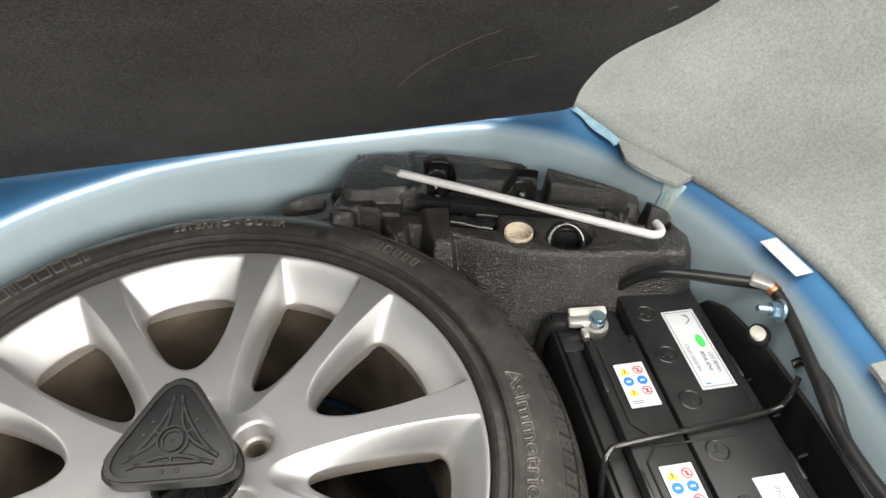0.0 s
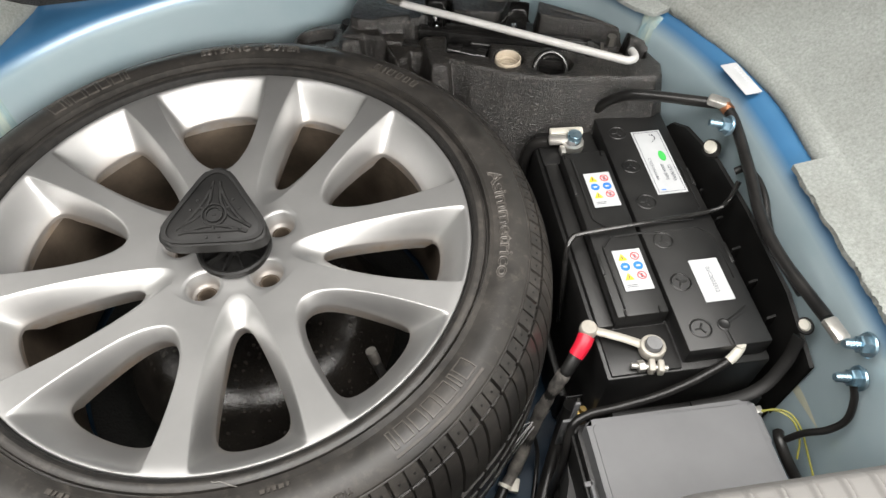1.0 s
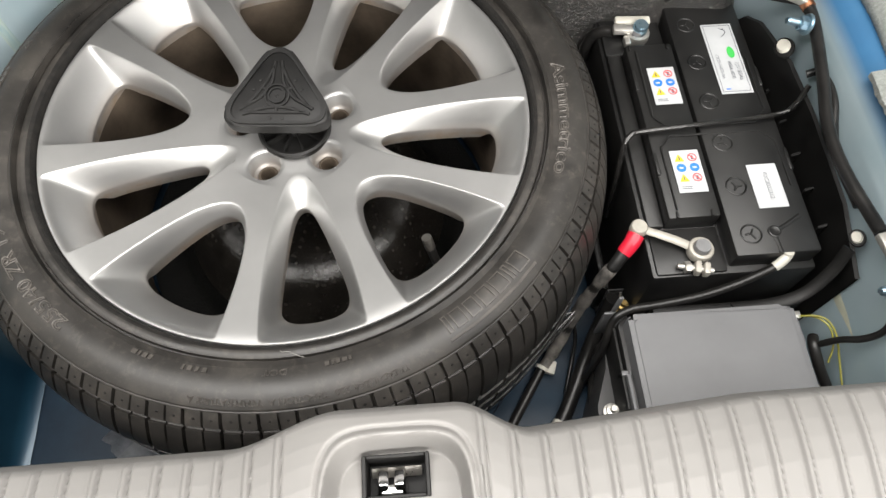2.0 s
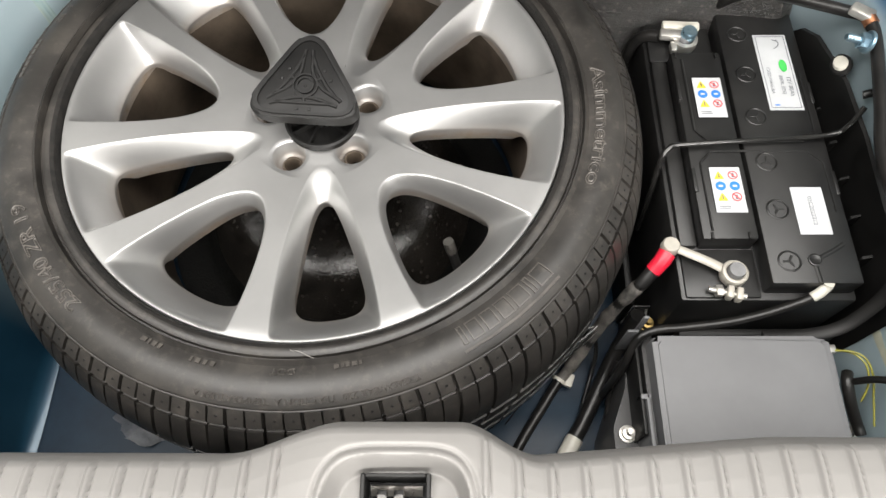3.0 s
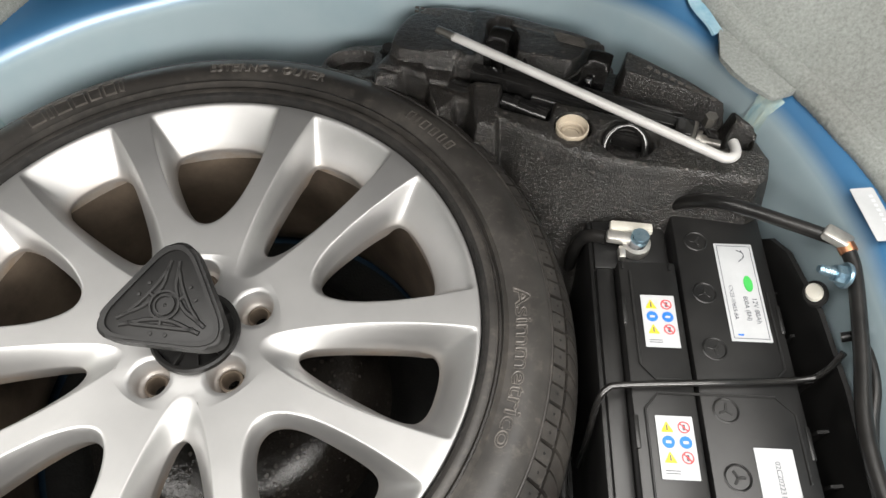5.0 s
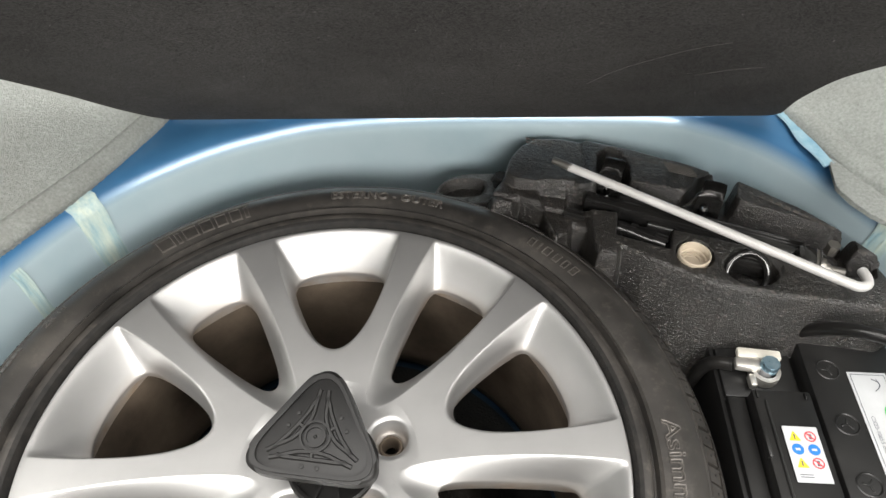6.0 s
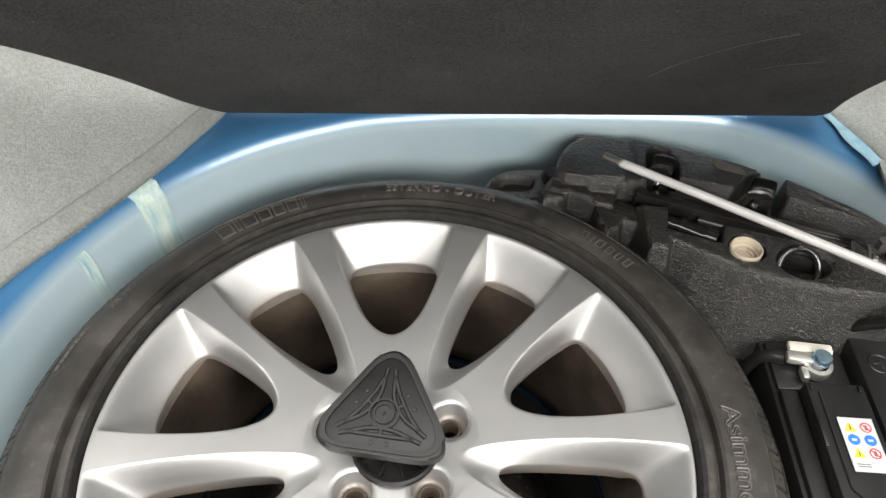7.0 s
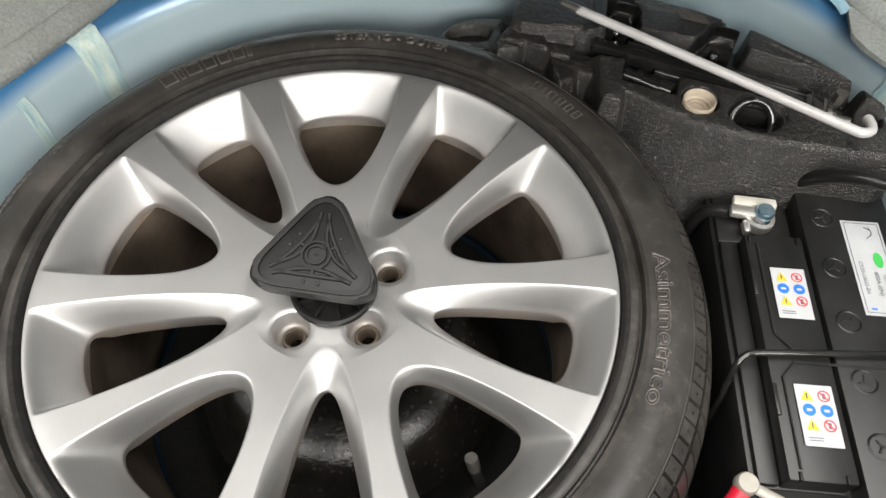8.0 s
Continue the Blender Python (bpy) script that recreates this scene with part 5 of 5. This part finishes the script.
part("tape_wrap", tube([(0.3230, -0.1573, 0.1654), (0.3145, -0.1628, 0.1484), (0.3060, -0.1679, 0.1238), (0.300, -0.172, 0.100), (0.288, -0.185, 0.055), (0.275, -0.200, 0.026), (0.264, -0.2125, 0.0155)], lambda f: 0.0068 + 0.0007 * math.sin(18 * f) + 0.0004 * math.sin(47 * f), 14), TAPE, red, "frayed dusty tape")
for k in range(20):
    a, b_, c_ = random.uniform(-0.011, 0.011), random.uniform(-0.018, 0.024), random.uniform(-0.02, 0.02)
    part("strand", tube([(0.292 + a, -0.176 + 0.3 * a, 0.090 + 0.5 * c_), (0.258 + a, -0.198 + b_ * 0.6, 0.074 + c_), (0.222 + 0.5 * a, -0.226 + b_ * 0.9, 0.058 + c_), (0.182 + random.uniform(-0.02, 0.02), -0.258 + b_, 0.045 + c_)], 0.0006, 5, 5), BLACK_STEEL, red)
part("cable_tie", moved(box(-0.006, 0.006, -0.008, 0.008, -0.004, 0.004, 0.0015), Matrix.Translation((0.272, -0.214, 0.014)) @ Matrix.Rotation(radians(-20), 4, "Z")), WHITE_PLASTIC, red, "white plastic cable clip")
part("tie_band", moved(lathe([(0.0076, -0.002), (0.0086, -0.002), (0.0086, 0.002), (0.0076, 0.002)], 20, None, None, True), Matrix.Translation((0.262, -0.214, 0.014)) @ Vector((-0.55, -0.8, -0.2)).to_track_quat("Z", "Y").to_matrix().to_4x4()), WHITE_PLASTIC, red)

vent = cable("vent_hose", [(0.486, -0.1755, 0.194), (0.470, -0.182, 0.188), (0.440, -0.190, 0.178), (0.405, -0.1965, 0.170), (0.365, -0.200, 0.164), (0.335, -0.202, 0.160), (0.318, -0.210, 0.153), (0.310, -0.228, 0.12), (0.306, -0.235, 0.02)], 0.0043, "black battery vent hose with white elbow")
part("elbow", tube([(0.4775, -0.1795, 0.1915), (0.4835, -0.1765, 0.1955), (0.4890, -0.172, 0.200), (0.4895, -0.170, 0.204)], 0.0050, 12, 4), WHITE_PLASTIC, vent, "white plastic elbow")

cable("floor_cable", [(0.338, -0.165, 0.10), (0.330, -0.178, 0.06), (0.315, -0.205, 0.035), (0.300, -0.235, 0.022), (0.282, -0.268, 0.016), (0.262, -0.30, 0.014), (0.235, -0.36, 0.014)], 0.0088, "thick black cable running over the well floor")
part("sleeve", tube([(0.2745, -0.2805, 0.0165), (0.268, -0.291, 0.016), (0.262, -0.301, 0.0155)], 0.0098, 14, 3), WHITE_PLASTIC, bpy.data.objects["floor_cable"], "white marker sleeve")
cable("thin_loom", [(0.322, -0.205, 0.06), (0.316, -0.225, 0.05), (0.312, -0.25, 0.03), (0.308, -0.29, 0.02), (0.305, -0.35, 0.018)], 0.004, "thin black wiring beside the control box")
cable("thin_loom", [(0.300, -0.165, 0.05), (0.304, -0.185, 0.030), (0.298, -0.21, 0.014), (0.285, -0.25, 0.009), (0.27, -0.32, 0.009)], 0.0024, "thin black wiring beside the control box")

cable("earth_cable", [(0.3740, 0.1400, 0.1940), (0.3620, 0.1460, 0.1880), (0.3530, 0.1500, 0.1740), (0.3500, 0.1535, 0.1425), (0.352, 0.16, 0.10)], 0.0068, "thick black earth cable leaving the negative clamp")
big = cable("ground_cable", [(0.430, 0.180, 0.120), (0.433, 0.178, 0.170), (0.438, 0.172, 0.205), (0.4480, 0.158, 0.2350), (0.464, 0.142, 0.2565), (0.4875, 0.129, 0.263), (0.513, 0.1145, 0.2675), (0.540, 0.099, 0.272), (0.5525, 0.0905, 0.274), (0.5575, 0.075, 0.272), (0.557, 0.055, 0.269), (0.5535, 0.027, 0.2655), (0.5475, -0.0125, 0.261), (0.5395, -0.0525, 0.257), (0.5365, -0.085, 0.256), (0.5375, -0.120, 0.2565), (0.5420, -0.1585, 0.2587), (0.5437, -0.1836, 0.2616)], 0.0062, "thick black cable along the body wall with crimped lugs")
part("bare_strands", tube([(0.5545, 0.0875, 0.2745), (0.5565, 0.0805, 0.2735)], 0.0072, 12, 3), COPPER, big, "bare copper strands")
part("crimp", moved(box(-0.012, 0.012, -0.0075, 0.0075, -0.0045, 0.0045, 0.003), Matrix.Translation((0.5485, 0.0935, 0.2765)) @ Matrix.Rotation(radians(-38), 4, "Z")), ZINC, big)
part("crimp", moved(box(-0.007, 0.007, -0.012, 0.012, -0.004, 0.004, 0.0025), Matrix.Translation((0.5437, -0.1971, 0.2645)) @ Matrix.Rotation(radians(8), 4, "Z")), ZINC, big)
cable("body_cable", [(0.5461, 0.0154, 0.2452), (0.5558, 0.0134, 0.2500), (0.5596, -0.0039, 0.2529), (0.5582, -0.0291, 0.2510), (0.5519, -0.0571, 0.2442), (0.5471, -0.0909, 0.2394), (0.5471, -0.1440, 0.2413)], 0.0042, "thin black cable bowing along the body wall")


def stud(x, y, z, lead, label="blue zinc-plated body stud and nut"):
    ob = thing("body_stud", (x, y, z), label, "stud", "body studs")
    m = Matrix.Translation((x, y, z)) @ Vector(lead).to_track_quat("Z", "Y").to_matrix().to_4x4()
    part("washer", moved(lathe([(0.0, -0.012), (0.0110, -0.012), (0.0115, -0.0105), (0.0105, -0.009), (0.0, -0.009)], 24), m), BLUE_ZINC, ob)
    part("nut", moved(lathe([(0.0, -0.010), (0.0080, -0.010), (0.0080, -0.002), (0.0070, -0.001), (0.0, -0.001)], 6), m), BLUE_ZINC, ob, "", 20)
    bm = lathe([(0.0, -0.002)] + [(0.0038 if k % 2 else 0.0044, -0.002 + 0.0012 * k) for k in range(12)] + [(0.0030, 0.0128), (0.0, 0.0128)], 16)
    part("thread", moved(bm, m), BLUE_ZINC, ob)
    return ob


stud(0.5363, 0.0593, 0.2755, (-1, 0.12, 0.22))
stud(0.5427, -0.2203, 0.2800, (-1, 0.1, 0.2))
stud(0.5403, -0.2367, 0.2510, (-1, 0.1, 0.2))
loom = cable("stud_lead", [(0.5451, -0.2406, 0.2481), (0.5476, -0.2512, 0.2336), (0.5447, -0.2609, 0.2152), (0.5367, -0.2608, 0.1955), (0.5287, -0.2529, 0.1714), (0.5214, -0.2489, 0.1475)], 0.0034, "thin black lead from a body stud")
part("wire", tube([(0.5078, -0.2202, 0.1544), (0.5184, -0.2234, 0.1624), (0.5287, -0.2305, 0.1646), (0.5353, -0.2451, 0.1588), (0.5384, -0.2667, 0.1447), (0.5384, -0.2889, 0.1351)], 0.0010, 8), YELLOW_WIRE, loom, "yellow and green earth wire")
part("wire", tube([(0.5093, -0.2195, 0.1542), (0.5214, -0.2249, 0.1602), (0.5309, -0.2367, 0.1601), (0.5338, -0.2527, 0.1502), (0.5302, -0.2658, 0.1382)], 0.0010, 8), YELLOW_WIRE, loom, "yellow and green earth wire")
part("sheath_end", tube([(0.5214, -0.2391, 0.1426), (0.5176, -0.2484, 0.1452), (0.5206, -0.2665, 0.1372), (0.5273, -0.2829, 0.1266), (0.5302, -0.2949, 0.1236)], 0.0055, 10), CABLE, loom)
hold = thing("tray_strap", (0.545, -0.20, 0.17), "flat black plastic arm from the battery tray to the body", "strap")
part("arm", tube([(0.440, -0.208, 0.158), (0.480, -0.2065, 0.160), (0.510, -0.202, 0.170), (0.530, -0.190, 0.195), (0.5385, -0.178, 0.220)], 0.0065, 10, 6, None, True, 0.35), BLACK_MATT, hold)

# ---- foam tool tray with jack and wheel brace ----
foam = thing("foam_tool_tray", (0.33, 0.25, 0.002), "moulded black foam tool tray beside the wheel", "tool tray")



def depth_in(poly, X, Y):
    """Signed distance to a polygon, positive inside."""
    best = np.full(X.shape, 9.0)
    odd = np.zeros(X.shape, bool)
    for (x0, y0), (x1, y1) in zip(poly, poly[1:] + poly[:1]):
        dx, dy = x1 - x0, y1 - y0
        f = np.clip(((X - x0) * dx + (Y - y0) * dy) / (dx * dx + dy * dy), 0, 1)
        best = np.minimum(best, np.hypot(X - x0 - f * dx, Y - y0 - f * dy))
        if y0 != y1:
            odd ^= ((Y < y0) != (Y < y1)) & (X < x0 + (Y - y0) * dx / dy)
    return np.where(odd, best, -best)


def ease(d, width):
    f = np.clip(d / width + 0.5, 0, 1)
    return f * f * (3 - 2 * f)


REAR = [(0.147, 0.340), (0.152, 0.358), (0.163, 0.378), (0.182, 0.3935), (0.205, 0.394), (0.240, 0.387), (0.288, 0.3735), (0.340, 0.3545), (0.400, 0.3245), (0.450, 0.289), (0.482, 0.259), (0.512, 0.220), (0.521, 0.194), (0.515, 0.172)]
CREASE = [(0.506, 0.166), (0.454, 0.172), (0.405, 0.176), (0.363, 0.185), (0.329, 0.197), (0.292, 0.217), (0.264, 0.2335), (0.259, 0.221), (0.241, 0.225), (0.236, 0.249), (0.232, 0.264), (0.219, 0.270), (0.213, 0.259), (0.201, 0.250), (0.193, 0.268), (0.189, 0.289), (0.162, 0.306), (0.155, 0.297), (0.133, 0.291), (0.130, 0.306)]
CHANNEL = [(0.216, 0.313), (0.212, 0.291), (0.270, 0.282), (0.319, 0.261), (0.390, 0.243), (0.440, 0.218), (0.470, 0.205), (0.503, 0.205), (0.508, 0.218), (0.489, 0.229), (0.490, 0.250), (0.468, 0.259), (0.390, 0.292), (0.388, 0.302), (0.396, 0.331), (0.370, 0.336), (0.357, 0.329), (0.346, 0.312), (0.331, 0.298), (0.280, 0.318), (0.282, 0.340), (0.275, 0.365), (0.262, 0.371), (0.250, 0.361), (0.246, 0.312), (0.230, 0.312)]
BOLT_POCKET = [(0.268, 0.287), (0.319, 0.264), (0.3115, 0.234), (0.262, 0.252)]
step = 0.0015
gx, gy = np.arange(0.11, 0.532, step), np.arange(0.130, 0.408, step)
X, Y = np.meshgrid(gx, gy)
d_out = depth_in(REAR + CREASE, X, Y)
d_rear = depth_in([(0.147, 0.330)] + REAR[:12] + [(0.489, 0.229), (0.469, 0.258), (0.390, 0.291), (0.282, 0.316), (0.217, 0.311), (0.157, 0.321)], X, Y)
Zf = 0.2540 + 0.0045 * ease(X - 0.236, 0.008) + 0.0122 * ease(d_rear, 0.004)
# step and creased lip between the low block and the shelf
Zf = Zf - 0.006 * ease(0.018 - np.abs((X - 0.210) * 0.9 + (Y - 0.29) * 0.25), 0.004) * ease(0.318 - Y, 0.01) * ease(0.236 - X, 0.004)
Zf = Zf - 0.003 * np.exp(-((Y - 0.297 + 0.25 * (X - 0.175)) / 0.003) ** 2) * (X < 0.215)
Zf = Zf - 0.034 * ease(depth_in(CHANNEL, X, Y), 0.0035)
Zf = np.minimum(Zf, 0.2585 - 0.023 * ease(depth_in(BOLT_POCKET, X, Y), 0.0045) + 0.03 * (d_rear > -0.003))
cup_d = 0.0185 - np.hypot(X - 0.3360, Y - 0.2265)
Zf = np.minimum(Zf, 0.29 - 0.060 * ease(cup_d, 0.005) - 0.0)
eye_d = 0.0200 - np.hypot((X - 0.3880) * 0.86, Y - 0.2110)
Zf = np.where(eye_d > -0.003, np.minimum(Zf, 0.2585 - 0.040 * ease(eye_d, 0.006)), Zf)
Zf = Zf - 0.0025 * np.exp(-((eye_d + 0.004) / 0.0025) ** 2) * (Y > 0.205)
round_off = np.clip(0.006 - d_out, 0, None)
Zf = Zf - np.where(d_out > 0, 0.5 * round_off ** 2 / 0.006, 0.003 - d_out * (8.0 - 3.6 * ease(X - 0.275, 0.03) + 1.5 * ease(Y - 0.30, 0.02)))
Zf = Zf + 0.0006 * np.sin(X * 61 + 1.0) * np.sin(Y * 83)
verts = [(float(x), float(y), float(max(z, 0.003))) for x, y, z in zip(X.ravel(), Y.ravel(), Zf.ravel())]
w = len(gx)
keep = Zf > 0.06
faces = []
for r_ in range(len(gy) - 1):
    for c_ in range(w - 1):
        if keep[r_, c_] or keep[r_ + 1, c_] or keep[r_, c_ + 1] or keep[r_ + 1, c_ + 1]:
            a = r_ * w + c_
            faces.append((a, a + 1, a + w + 1, a + w))
me = bpy.data.meshes.new("body")
me.from_pydata(verts, [], faces)
bm = bmesh.new()
bm.from_mesh(me)
bpy.data.meshes.remove(me)
bmesh.ops.delete(bm, geom=[v for v in bm.verts if not v.link_faces], context="VERTS")
part("body", bm, FOAM, foam, "", 80)
# low ear beside the wheel, with an oval pocket
EAR = [(0.064, 0.318), (0.074, 0.345), (0.100, 0.360), (0.140, 0.362), (0.160, 0.352), (0.152, 0.318), (0.124, 0.309), (0.090, 0.310)]
ear_rows = []
ear_o = rounded(EAR, 0.014, 5)
for s_, z in ((1.0, 0.12), (1.0, 0.230), (0.985, 0.234), (0.95, 0.2365), (0.62, 0.2365), (0.55, 0.234), (0.50, 0.222)):
    ear_rows.append([Vector((0.108 + (x - 0.108) * s_ - (0.010 if s_ < 0.7 else 0), 0.335 + (y - 0.335) * s_, z)) for x, y in ear_o])
part("ear", loft(ear_rows, True, None, True), FOAM, foam)
part("plug", lathe([(0.0, 0.252), (0.007, 0.252), (0.008, 0.248), (0.006, 0.242), (0.009, 0.236), (0.010, 0.231)], 20, Matrix.Translation((0.143, 0.341, 0))), BLACK_MATT, foam)
part("plug", tube([(0.133, 0.346, 0.238), (0.140, 0.350, 0.246), (0.150, 0.352, 0.240)], 0.0025, 8, 5), BLACK_MATT, foam)
# embossed marking on the rear ledge
for k in range(6):
    b = box(-0.016, 0.016, -0.0007, 0.0007, 0, 0.0007)
    part("emboss", moved(b, Matrix.Translation((0.335 + 0.0008 * k, 0.3445 - 0.0028 * k, 0.2716)) @ Matrix.Rotation(radians(-19), 4, "Z")), FOAM_MARK, foam)
for k in range(9):
    b = box(-0.003, 0.003, -0.0022, 0.0022, 0, 0.0007)
    part("emboss", moved(b, Matrix.Translation((0.415 + 0.0072 * k, 0.298 - 0.0052 * k, 0.2716)) @ Matrix.Rotation(radians(-36), 4, "Z")), FOAM_MARK, foam)
for k in range(5):
    for q in range(2):
        b = box(-0.0022, 0.0022, -0.0014, 0.0014, 0, 0.0007)
        part("emboss", moved(b, Matrix.Translation((0.172 + 0.0062 * k, 0.382 - 0.006 * q - 0.0012 * k, 0.2716)) @ Matrix.Rotation(radians(-12), 4, "Z")), FOAM_MARK, foam)
b = box(-0.020, 0.020, -0.0012, 0.0012, 0, 0.0006)
part("emboss", moved(b, Matrix.Translation((0.296, 0.352, 0.2716)) @ Matrix.Rotation(radians(-17), 4, "Z")), FOAM_MARK, foam)

# scissor jack
jack = thing("scissor_jack", (0.33, 0.27, 0.232), "black lacquered scissor jack folded in the foam tray", "jack")
JD = (Vector((0.466, 0.224, 0)) - Vector((0.205, 0.312, 0))).normalized()
JN = Vector((-JD.y, JD.x, 0))


def along(s, side, z):
    return Vector((0.205, 0.312, 0)) + JD * s + JN * side + Vector((0, 0, z))


def bar(s0, s1, a0, a1, z0, z1, bevel=0.0015):
    b = box(s0, s1, a0, a1, z0, z1, bevel)
    m = Matrix(((JD.x, JN.x, 0, 0.205), (JD.y, JN.y, 0, 0.312), (0, 0, 1, 0), (0, 0, 0, 1)))
    return moved(b, m)


part("arm", bar(0.030, 0.268, -0.004, 0.010, 0.238, 0.2605), BLACK_STEEL, jack)
part("arm", bar(0.012, 0.262, -0.024, -0.010, 0.232, 0.2490), BLACK_STEEL, jack)
part("arm_flange", bar(0.064, 0.250, 0.0105, 0.0125, 0.240, 0.2640, 0.0006), BLACK_STEEL, jack)
part("head_plate", bar(0.082, 0.140, 0.0125, 0.034, 0.236, 0.250), BLACK_STEEL, jack)
part("screw", tube([along(0.10, -0.007, 0.250), along(0.18, -0.007, 0.250), along(0.272, -0.007, 0.252)], 0.0046, 12, 3), BLACK_STEEL, jack)


def hook(s, wide, a, height):
    """A bent strap: up from the arm, over, and down into its recess."""
    prof = spline([(0, a - 0.004, 0.246), (0, a + 0.004, 0.262), (0, a + 0.013, height - 0.003), (0, a + 0.024, height), (0, a + 0.033, height - 0.006), (0, a + 0.036, 0.250)], 5)
    rows = []
    for i, p in enumerate(prof):
        f = i / (len(prof) - 1)
        flare = wide * (1.0 + 0.55 * (1 - f) ** 2)
        rows.append([along(s - flare, p.y, p.z), along(s - flare * 0.5, p.y + 0.001, p.z + 0.0008), along(s + wide * 0.5, p.y + 0.001, p.z + 0.0008), along(s + wide, p.y, p.z)])
    b = loft(rows, False)
    bmesh.ops.solidify(b, geom=b.faces[:], thickness=0.0018)
    return part("hook", b, BLACK_STEEL, jack, "", 60)


hook(0.050, 0.0105, 0.016, 0.2830)
hook(0.155, 0.0110, 0.018, 0.2830)
for s in (0.048, 0.150):
    part("rivet", lathe([(0.0, 0.270), (0.003, 0.2695), (0.0042, 0.267), (0.0045, 0.256)], 16, Matrix.Translation(along(s, 0.0205, 0))), CHROME, jack)
part("bowed_edge", tube([along(0.078, 0.030, 0.263), along(0.092, 0.018, 0.259), along(0.115, 0.015, 0.258), along(0.132, 0.022, 0.264), along(0.142, 0.034, 0.274)], 0.0016, 8), BLACK_STEEL, jack)
part("sticker", bar(0.100, 0.109, 0.020, 0.026, 0.2499, 0.2506, 0), GREEN_INK, jack, "small green sticker")
part("grip_bolt", tube([along(0.274, 0.008, 0.262), along(0.274, 0.008, 0.274)], 0.0062, 6, 2), DARK_METAL, jack)
part("pin", tube([along(0.262, -0.020, 0.262), along(0.262, 0.004, 0.262)], 0.0042, 12, 2), DARK_METAL, jack)
part("collar", tube([along(0.258, -0.010, 0.254), along(0.276, -0.010, 0.254)], 0.0078, 16, 2), DARK_METAL, jack, "grimy steel collar")
part("collar", tube([along(0.266, -0.010, 0.256), along(0.2705, -0.010, 0.256)], 0.0098, 16, 2), DARK_METAL, jack)
part("yoke", bar(0.244, 0.262, -0.018, 0.004, 0.244, 0.268, 0.003), BLACK_STEEL, jack)
part("spindle_end", tube([along(0.276, -0.010, 0.256), along(0.290, -0.011, 0.258)], 0.0048, 12, 2), DARK_METAL, jack)
# black bolt lying in its pocket
bolt = thing("black_bolt", (0.285, 0.25, 0.24), "short glossy black bolt lying in its foam pocket", "bolt")
part("shank", tube([(0.268, 0.272, 0.244), (0.286, 0.263, 0.244), (0.306, 0.252, 0.244)], 0.0090, 16, 3), BLACK_STEEL, bolt)
part("head", tube([(0.302, 0.254, 0.245), (0.313, 0.2485, 0.245)], 0.0110, 16, 2), BLACK_STEEL, bolt)
part("flange", tube([(0.278, 0.267, 0.244), (0.284, 0.264, 0.244)], 0.0115, 16, 2), BLACK_STEEL, bolt)
# wheel brace
brace = thing("wheel_brace", (0.33, 0.25, 0.27), "white lacquered wheel brace rod laid across the tools", "wheel brace")
part("rod", tube([(0.2140, 0.3215, 0.2845), (0.3045, 0.2680, 0.2840), (0.3940, 0.2145, 0.2830), (0.4555, 0.1775, 0.2825), (0.4675, 0.1722, 0.2825), (0.4755, 0.1757, 0.2820), (0.4785, 0.1847, 0.2805), (0.4790, 0.1950, 0.2780)], 0.0047, 14, 10), WHITE_ROD, brace)
part("tip", tube([(0.1970, 0.3315, 0.2850), (0.2050, 0.3268, 0.2850), (0.2160, 0.3203, 0.2847)], lambda f: 0.0040 + 0.0006 * f, 12, 3), DARK_METAL, brace, "bare grey steel tip")
# cream cup
cup = thing("cream_cup", (0.335, 0.222, 0.24), "cream plastic locking-nut cup set in the foam", "cup")
part("wall", lathe([(0.0140, 0.232), (0.0160, 0.233), (0.0163, 0.2600), (0.0160, 0.2622), (0.0150, 0.2628), (0.0143, 0.2620), (0.0140, 0.2540), (0.0122, 0.2535), (0.0118, 0.2500), (0.0, 0.2490)], 40, Matrix.Translation((0.3350, 0.2255, -0.002))), CREAM, cup)
part("inner_ring", lathe([(0.0098, 0.2490), (0.0098, 0.2515), (0.0080, 0.2515), (0.0080, 0.2490)], 32, Matrix.Translation((0.3350, 0.2255, -0.002))), CREAM, cup)
# towing eye
eye = thing("towing_eye", (0.388, 0.203, 0.25), "dark steel towing eye ring in its foam pocket", "towing eye")
pts = [(0.3880 + 0.0205 * math.cos(radians(a)), 0.2130 + 0.0150 * math.sin(radians(a)), 0.2440 + 0.0175 * math.sin(radians(a))) for a in range(0, 361, 20)]
part("ring", tube(pts, 0.0040, 12, 4), BLACK_STEEL, eye)
